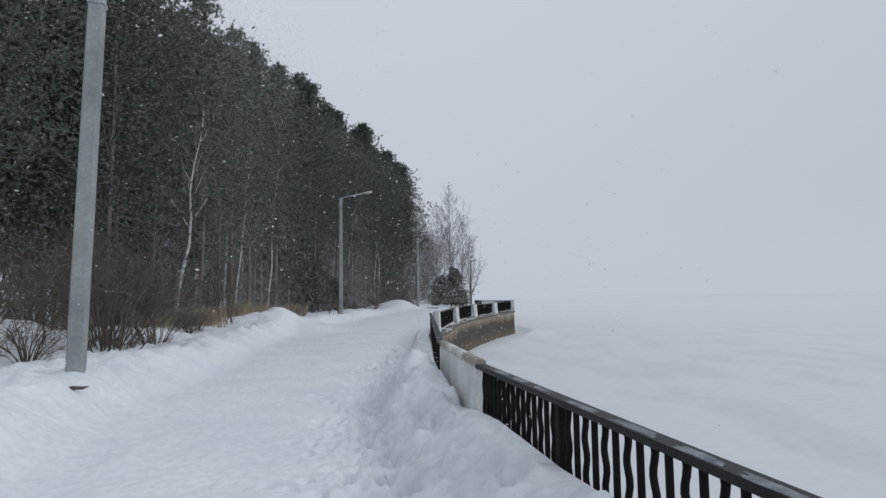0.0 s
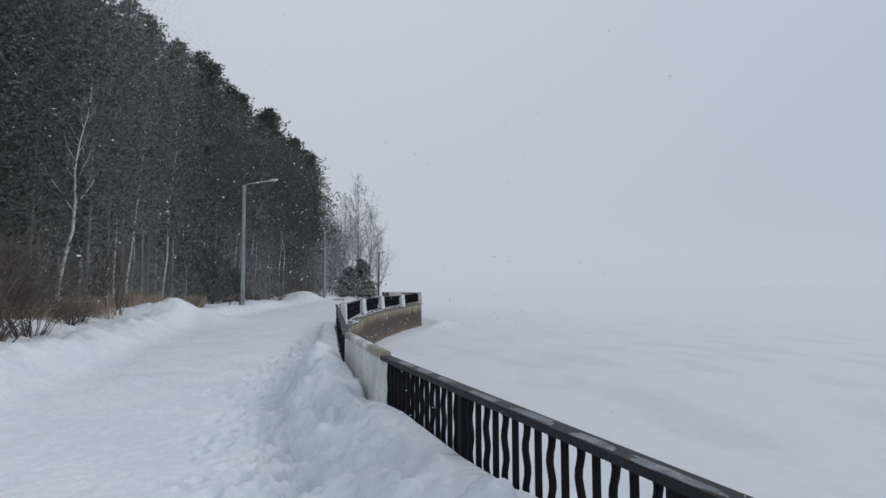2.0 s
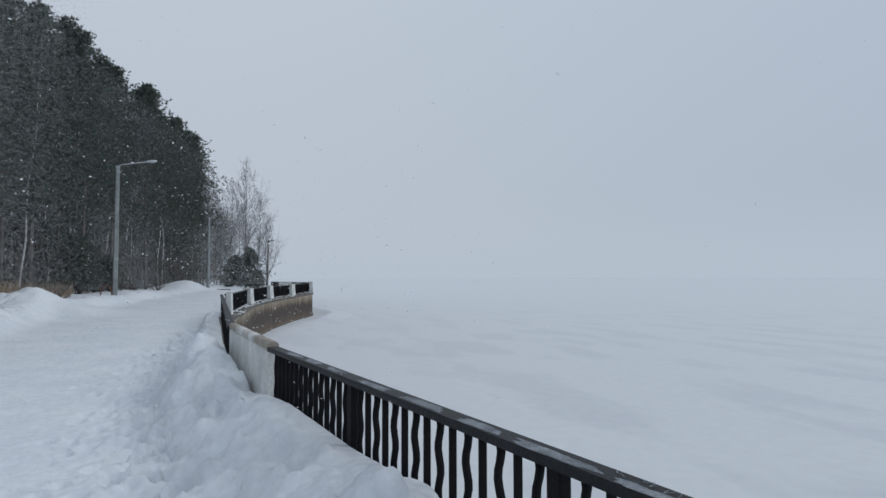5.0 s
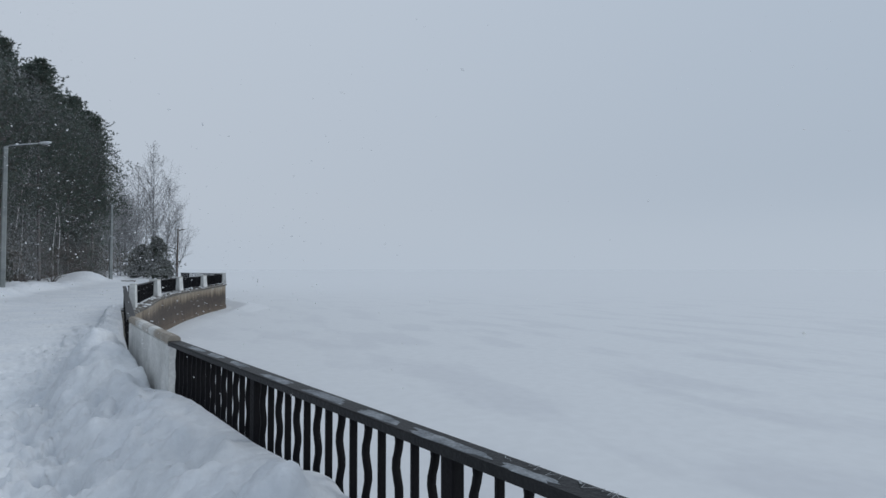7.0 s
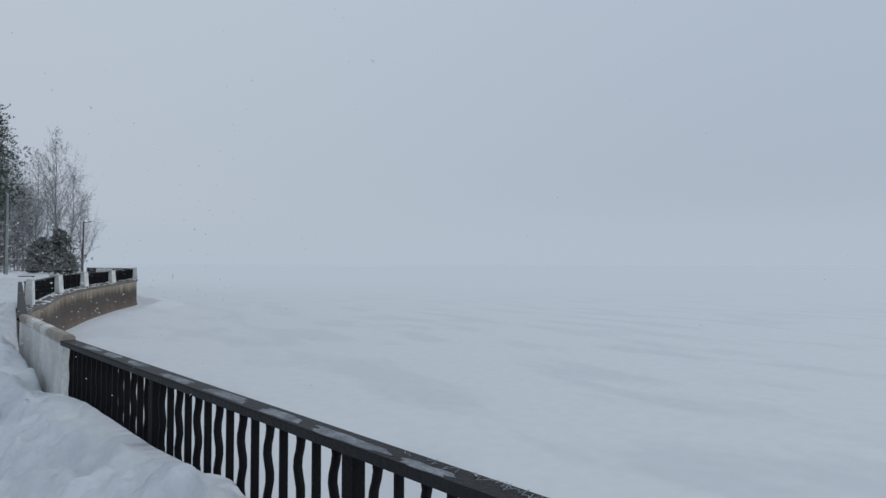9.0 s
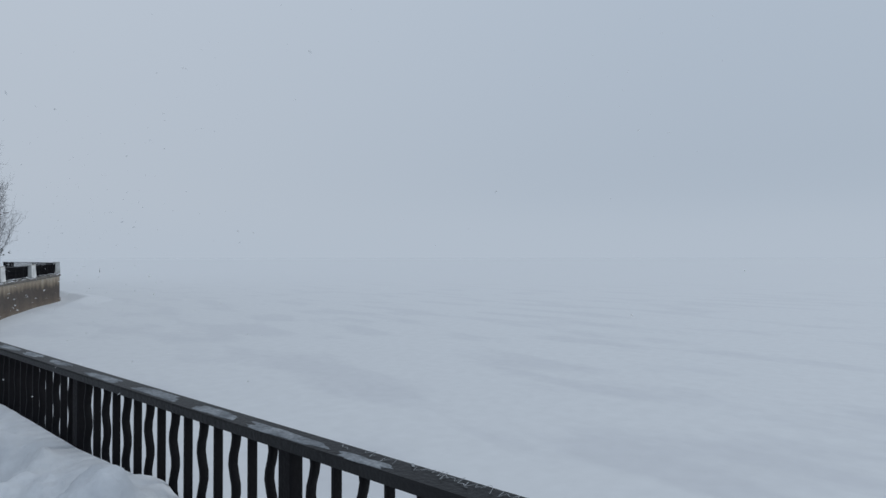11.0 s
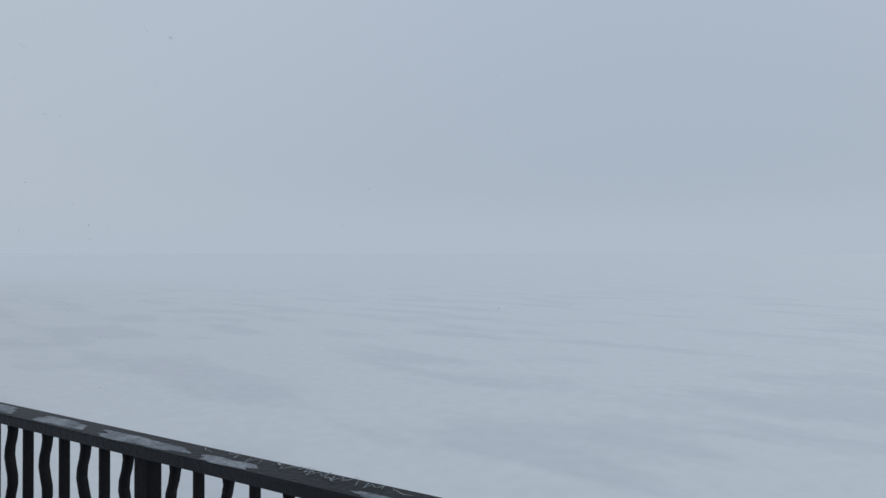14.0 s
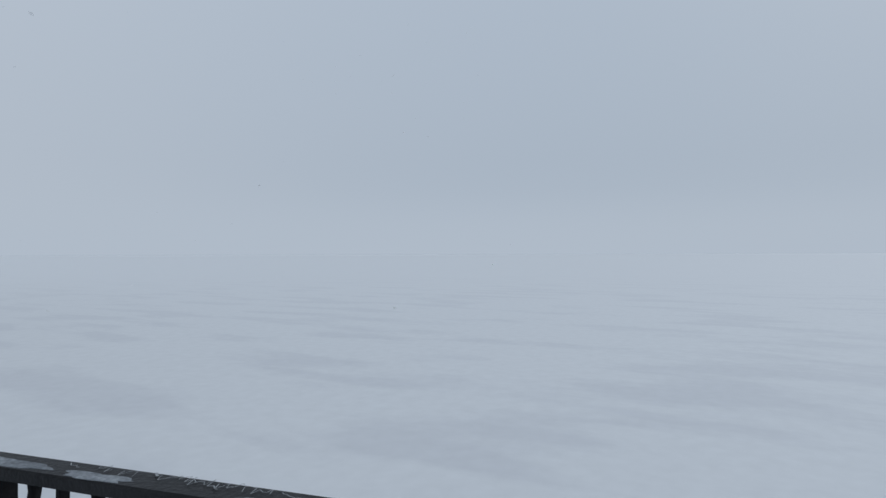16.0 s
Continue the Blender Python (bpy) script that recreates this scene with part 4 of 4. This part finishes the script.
BIRCH_GROUP = "pale slender trunks at the wood's edge"
birch = [bare_tree(70 + i, 14.0, "birch_tree", BIRCHBARK, "slender leafless birch with a pale trunk at the wood's edge", "birch tree", BIRCH_GROUP, 0.0052, 0.16, 18, 2, 0.03 + 0.05 * i, 0.45) for i in range(3)]
leaning = bare_tree(76, 9.4, "birch_tree", BIRCHBARK, "leaning white-barked birch with pale rising branches", "birch tree", BIRCH_GROUP, 0.0095, 0.26, 13, 2, 0.10, 0.42, 0.006, 1.3)
place(leaning, -11.45, 26.0, 1.0, -1.95)
for i, (x, y) in enumerate(((-13.6, 45), (-11.4, 45), (-11.7, 50), (-11.2, 50), (-10.3, 55), (-7.3, 65), (-6.9, 66), (-12.2, 47), (-9.6, 58), (-13.6, 38), (-14.4, 43), (-12.2, 42), (-11.0, 48), (-10.6, 52), (-9.2, 60), (-8.2, 63), (-12.4, 36))):
    place(birch[i % 3], x, y, 0.8 + 0.3 * rs.rand(), rs.rand() * 6.28)

FAR_GROUP = "leafless trees on the point"
tall = [bare_tree(80 + i, 19.0, "bare_tree", GREYTWIG, "tall leafless grey tree on the snowy lake shore", "bare tree", FAR_GROUP, 0.0078, 0.36, 44, 3, 0.02, 0.2, 0.0095, 1.5) for i in range(2)]
for x, y, sc in ((1.4, 95, 0.98), (3.1, 96.5, 0.80), (4.4, 97, 0.66), (-1.0, 104, 0.88), (-3.0, 100, 0.76), (-4.6, 106, 0.82), (-2.2, 98, 0.6), (-1.2, 112, 0.7), (-3.6, 110, 0.8), (-5.2, 99, 0.7), (0.2, 106, 0.7), (-6.5, 112, 0.85), (-2.6, 107, 0.65)):
    place(tall[rs.randint(2)], x, y, sc, rs.rand() * 6.28)

thick = [shrub(90 + i, 2.6, 1.9, 40, "dense leafless brown shrub standing in snow", None, 12) for i in range(2)]
for x, y, sc in ((-7.7, 14.0, 1.18), (-9.0, 11.2, 0.85), (-8.7, 15.6, 1.1), (-7.8, 16.4, 0.7), (-10.6, 18.6, 1.1), (-12.6, 18.8, 1.5), (-9.9, 19.0, 0.8), (-15.5, 21.0, 1.7)):
    place(thick[rs.randint(2)], x, y, sc, rs.rand() * 6.28)
for i in range(24):
    y = 38 + 50 * rs.rand()
    place(thick[i % 2], lerp_table(WOOD, y) + 0.6 - 8 * rs.rand(), y, 0.9 + 0.9 * rs.rand(), rs.rand() * 6.28)
small = shrub(95, 1.0, 0.6, 22, "small leafless shrub poking out of the snow", None, 8)
for x, y, sc in ((-8.1, 19.3, 1.0), (-7.8, 11.4, 1.0), (-8.7, 21.5, 0.8), (-9.3, 27.0, 0.8), (-8.2, 34, 0.9), (-7.2, 48, 0.9), (-6.4, 57, 1.2), (-9.8, 30, 1.0)):
    place(small, x, y, sc, rs.rand() * 6.28)
sap = bare_tree(99, 4.2, "sapling", SHRUBTWIG, "dark forked sapling rising from the snow", "sapling", "saplings by the bank", 0.016, 0.34, 13, 2, 0.05, 0.15)
for x, y, sc in ((-9.5, 25.4, 0.85), (-9.1, 25.7, 0.75), (-8.8, 25.2, 0.6), (-9.3, 25.1, 0.7), (-8.8, 55, 0.9), (-8.3, 56, 0.8)):
    place(sap, x, y, sc, rs.rand() * 6.28)

reeds = Build()
for i in range(8000):
    y = 24 + 13 * rs.rand()
    x = lerp_table(WOOD, y) + 4.0 - 6.0 * rs.rand()
    if nz(x, y, 0.8, 40.0) < -0.08:
        continue
    p = Vector((x, y, land_z(x, y) - 0.05))
    d = Vector((rs.randn() * 0.28, rs.randn() * 0.28, 1)).normalized()
    reeds.blade(p, d, 0.4 + 0.65 * rs.rand(), 0.014, Vector((1, rs.randn() * 0.4, 0)).normalized())
tagged(reeds.make("dry_grass", DRYGRASS), "yellow-brown dry grass sticking out of the snow at the wood's edge", "dry grass", kind="stuff")


# ---- small things ----
def snow_patch(s0, s1, w0, w1, seed):
    """A thin, ragged film of frozen snow on the handrail."""
    rs_ = np.random.RandomState(seed)
    b = Build()
    n = 34
    rim, top = [], []
    for k in range(n):
        a_ = 2 * math.pi * k / n
        c_, s_ = math.cos(a_), math.sin(a_)
        r = (abs(c_) ** 4 + abs(s_) ** 4) ** -0.25 * (0.80 + 0.10 * math.sin(3 * a_ + seed) + 0.07 * math.sin(7 * a_ + 2.0 * seed) + 0.14 * rs_.rand())
        p = fence_at((s0 + s1) / 2 + r * c_ * (s1 - s0) / 2, min(0.080, max(-0.029, (w0 + w1) / 2 + r * s_ * (w1 - w0) / 2)))
        rim.append((p.x, p.y, RAIL_TOP + 0.0005))
        m = fence_at((s0 + s1) / 2, (w0 + w1) / 2)
        q = p.lerp(m, 0.12)
        top.append((q.x, q.y, RAIL_TOP + 0.0022))
    b.loft([rim, top])
    return tagged(b.make("snow_patch", RAILSNOW), "thin grey film of frozen snow on the dark handrail", "snow patch", "frozen patches on the handrail")


for i, (s0, s1, w0, w1) in enumerate(((3.05, 3.5, -0.01, 0.06), (2.62, 2.95, -0.01, 0.065), (2.1, 2.45, -0.005, 0.055), (1.36, 1.82, -0.022, 0.045), (0.75, 1.21, -0.020, 0.058), (0.27, 0.62, -0.024, 0.05), (-0.30, 0.22, -0.029, 0.042),
                                      (-0.60, -0.34, -0.030, 0.026), (-1.3, -0.95, -0.028, 0.012))):
    snow_patch(s0, s1, w0, w1, 200 + i)

marks = Build()
ms = np.random.RandomState(31)


def scratch(s0, w0, s1, w1, wide=0.0035):
    p, q = fence_at(s0, w0), fence_at(s1, w1)
    d = (q - p).normalized()
    o = Vector((d.y, -d.x)) * wide / 2
    i0, z = len(marks.v), RAIL_TOP + 0.0055
    marks.v.extend([(p.x - o.x, p.y - o.y, z), (p.x + o.x, p.y + o.y, z), (q.x + o.x, q.y + o.y, z), (q.x - o.x, q.y - o.y, z)])
    marks.f.append((i0, i0 + 1, i0 + 2, i0 + 3))


# illegible scrawls, as strokes only
scratch(-0.62, 0.066, -0.645, 0.046, 0.008)
for c, n in ((-0.36, 5), (-0.47, 6), (-0.57, 5), (-0.70, 12), (-0.80, 10), (-0.90, 8), (-1.0, 7), (-1.1, 6)):
    s_, w_ = c + 0.05, 0.05 + 0.015 * ms.rand()
    for _ in range(n):
        s2, w2 = s_ - 0.012 * (0.5 + ms.rand()), min(0.074, max(0.018, 0.046 + 0.02 * ms.randn()))
        scratch(s_, w_, s2, w2, 0.0015 + 0.0015 * ms.rand())
        s_, w_ = s2, w2
tagged(part("scratches", marks.mesh("scratches", SCRATCH), None), "pale illegible scrawl scratched into the handrail's paint", "scratches", kind="stuff")

# a dark strip of bark on the snow
bk = Build()
zb = land_z(-4.86, 8.0)
bk.tube([(-0.14, -0.02, 0.02), (-0.02, 0.0, 0.035), (0.10, 0.03, 0.03), (0.16, 0.06, 0.045)], [0.012, 0.03, 0.022, 0.006], 6)
ob = tagged(bk.make("bark_strip", SHRUBTWIG, smooth=True), "dark strip of bark lying on the snow", "bark")
ob.matrix_basis = pose(-4.86, 8.0, zb)

# rusty hoop at the foot of the far lamp
hx, hy = -7.15, 39.6
hp = Build()
hp.tube([(0.30 * math.cos(math.pi * k / 12), 0, 0.75 * math.sin(math.pi * k / 12) - 0.1) for k in range(13)], [0.035] * 13, 6)
ob = tagged(hp.make("metal_hoop", RUST, smooth=True), "rusty metal hoop standing in snow beside a street lamp", "metal hoop")
ob.matrix_basis = pose(hx, hy, land_z(hx, hy), 0, 0, 15)

# dark plank on the far snow
px_, py_ = -1.2, 66.0
pk = Build()
pk.block(pose(0, 0, 0.12, 0, 90, 0), 0.08, 0.35, 1.25, 0.01)
pk.block(pose(-0.5, 0, 0.0), 0.12, 0.3, 0.24, 0.01)
pk.block(pose(0.5, 0, 0.0), 0.12, 0.3, 0.24, 0.01)
ob = tagged(pk.make("low_bench", SHRUBTWIG), "low dark wooden bench half buried in snow", "bench")
ob.matrix_basis = pose(px_, py_, land_z(px_, py_) - 0.03)

# marker stick far out on the ice
mk = Build()
mk.tube([(0, 0, -0.4), (0.02, 0, 0.5), (0.05, 0, 1.1)], [0.05, 0.045, 0.03], 6)
ob = tagged(mk.make("marker_stick", SHRUBTWIG, smooth=True), "lone dark stick standing in the frozen lake", "stick")
ob.matrix_basis = pose(28.0, 170.0, ICE_Z)

# falling snow, and a veil that stands in for haze
flake_sets = []
fs = np.random.RandomState(77)


def flakes(n, y0, y1, left, right, top, size, long=1.0, low=1.0, inner=1.0, cap=21.0):
    """Loose flakes, or the veil's haze triangles, spread through the air between two plan lines; long draws them out
    along the wind, low thickens them downwards, inner towards the left line.
    """
    y = y0 + (y1 - y0) * fs.rand(n)
    a_, b_ = np.array([left(v) for v in y]), np.array([right(v) for v in y])
    x = a_ + (b_ - a_) * fs.rand(n) ** inner
    h = np.minimum(cap, 2.2 + top * np.hypot(x, y))
    z = 0.8 + h * fs.rand(n) ** low
    keep = np.hypot(x, y) > 3.2
    c = np.stack((x, y, z), 1)[keep]
    m = len(c)
    u_ = fs.randn(m, 3) * np.array((1, 1, 0.35))
    u_ /= np.linalg.norm(u_, axis=1)[:, None]
    v_ = np.cross(u_, fs.randn(m, 3))
    v_ /= np.linalg.norm(v_, axis=1)[:, None]
    r = (size * (0.5 + fs.rand(m)))[:, None]
    corners = [(long, 0.0), (0.0, 0.9), (-0.9 * long, -0.1), (0.1, -0.9)] if long > 1.2 else [(1, 0), (-0.6, 0.85), (-0.5, -0.85)]
    k = len(corners)
    pts = np.stack([c + r * (p * u_ + q * v_) for p, q in corners], 1).reshape(-1, 3)
    flake_sets.append((pts, k))


wood_side = lambda v: lerp_table(WOOD, v) + 1.2
path_side = lambda v: min(edge_x(v) + 1.0, 0.12 * v)
def fill(name, mat, label):
    """Joins the flakes or haze triangles gathered so far into one mesh."""
    fm = bpy.data.meshes.new(name)
    allp = np.concatenate([p for p, _ in flake_sets]).astype(np.float32)
    sizes = np.concatenate([np.full(len(p) // k, k, dtype=np.int32) for p, k in flake_sets])
    fm.vertices.add(len(allp))
    fm.vertices.foreach_set("co", allp.ravel())
    fm.loops.add(len(allp))
    fm.loops.foreach_set("vertex_index", np.arange(len(allp), dtype=np.int32))
    fm.polygons.add(len(sizes))
    fm.polygons.foreach_set("loop_start", np.concatenate(([0], np.cumsum(sizes)[:-1])).astype(np.int32))
    fm.update(calc_edges=True)
    fm.materials.append(mat)
    flake_sets.clear()
    return tagged(new(name, fm), label, "falling snow", kind="stuff")


clear_of_wall = lambda v: -0.04 * v - 0.3
flakes(40000, 8.0, 26.0, wood_side, clear_of_wall, 0.55, 0.005)
flakes(1700, 3.2, 26.0, wood_side, clear_of_wall, 0.55, 0.008, 1.9)
flakes(480, 2.5, 34.0, lambda v: 0.12 * v, lambda v: 3.0 + 2.0 * v, 0.55, 0.010, 1.9)
flakes(1100, 2.2, 9.5, lambda v: -0.9, lambda v: 1.6, -0.1, 0.0038, 2.2)
fill("falling_snow", FLAKE, "loose snowflakes drifting through the air before the wood")
# oversized faint triangles added as haze, kept before the trees and off the sky
among_trees = lambda v: lerp_table(WOOD, v) - 3.0
before_wood = lambda v: lerp_table(WOOD, v) + 3.0
flakes(76000, 11.0, 34.0, wood_side, lambda v: lerp_table(WOOD, v) + 5.5, 0.75, 0.045, cap=15.0)
flakes(115000, 26.0, 62.0, among_trees, before_wood, 0.42, 0.075, low=1.15, cap=15.0)
flakes(165000, 46.0, 86.0, among_trees, lambda v: lerp_table(WOOD, v) + 2.4, 0.42, 0.092, low=1.1, cap=15.5)
flakes(26000, 76.0, 93.0, lambda v: -10.0, lambda v: 4.0, 0.25, 0.14, low=1.15, inner=1.3, cap=13.0)
fill("haze_veil", VEIL, "large faint see-through triangles standing in for haze before the trees")
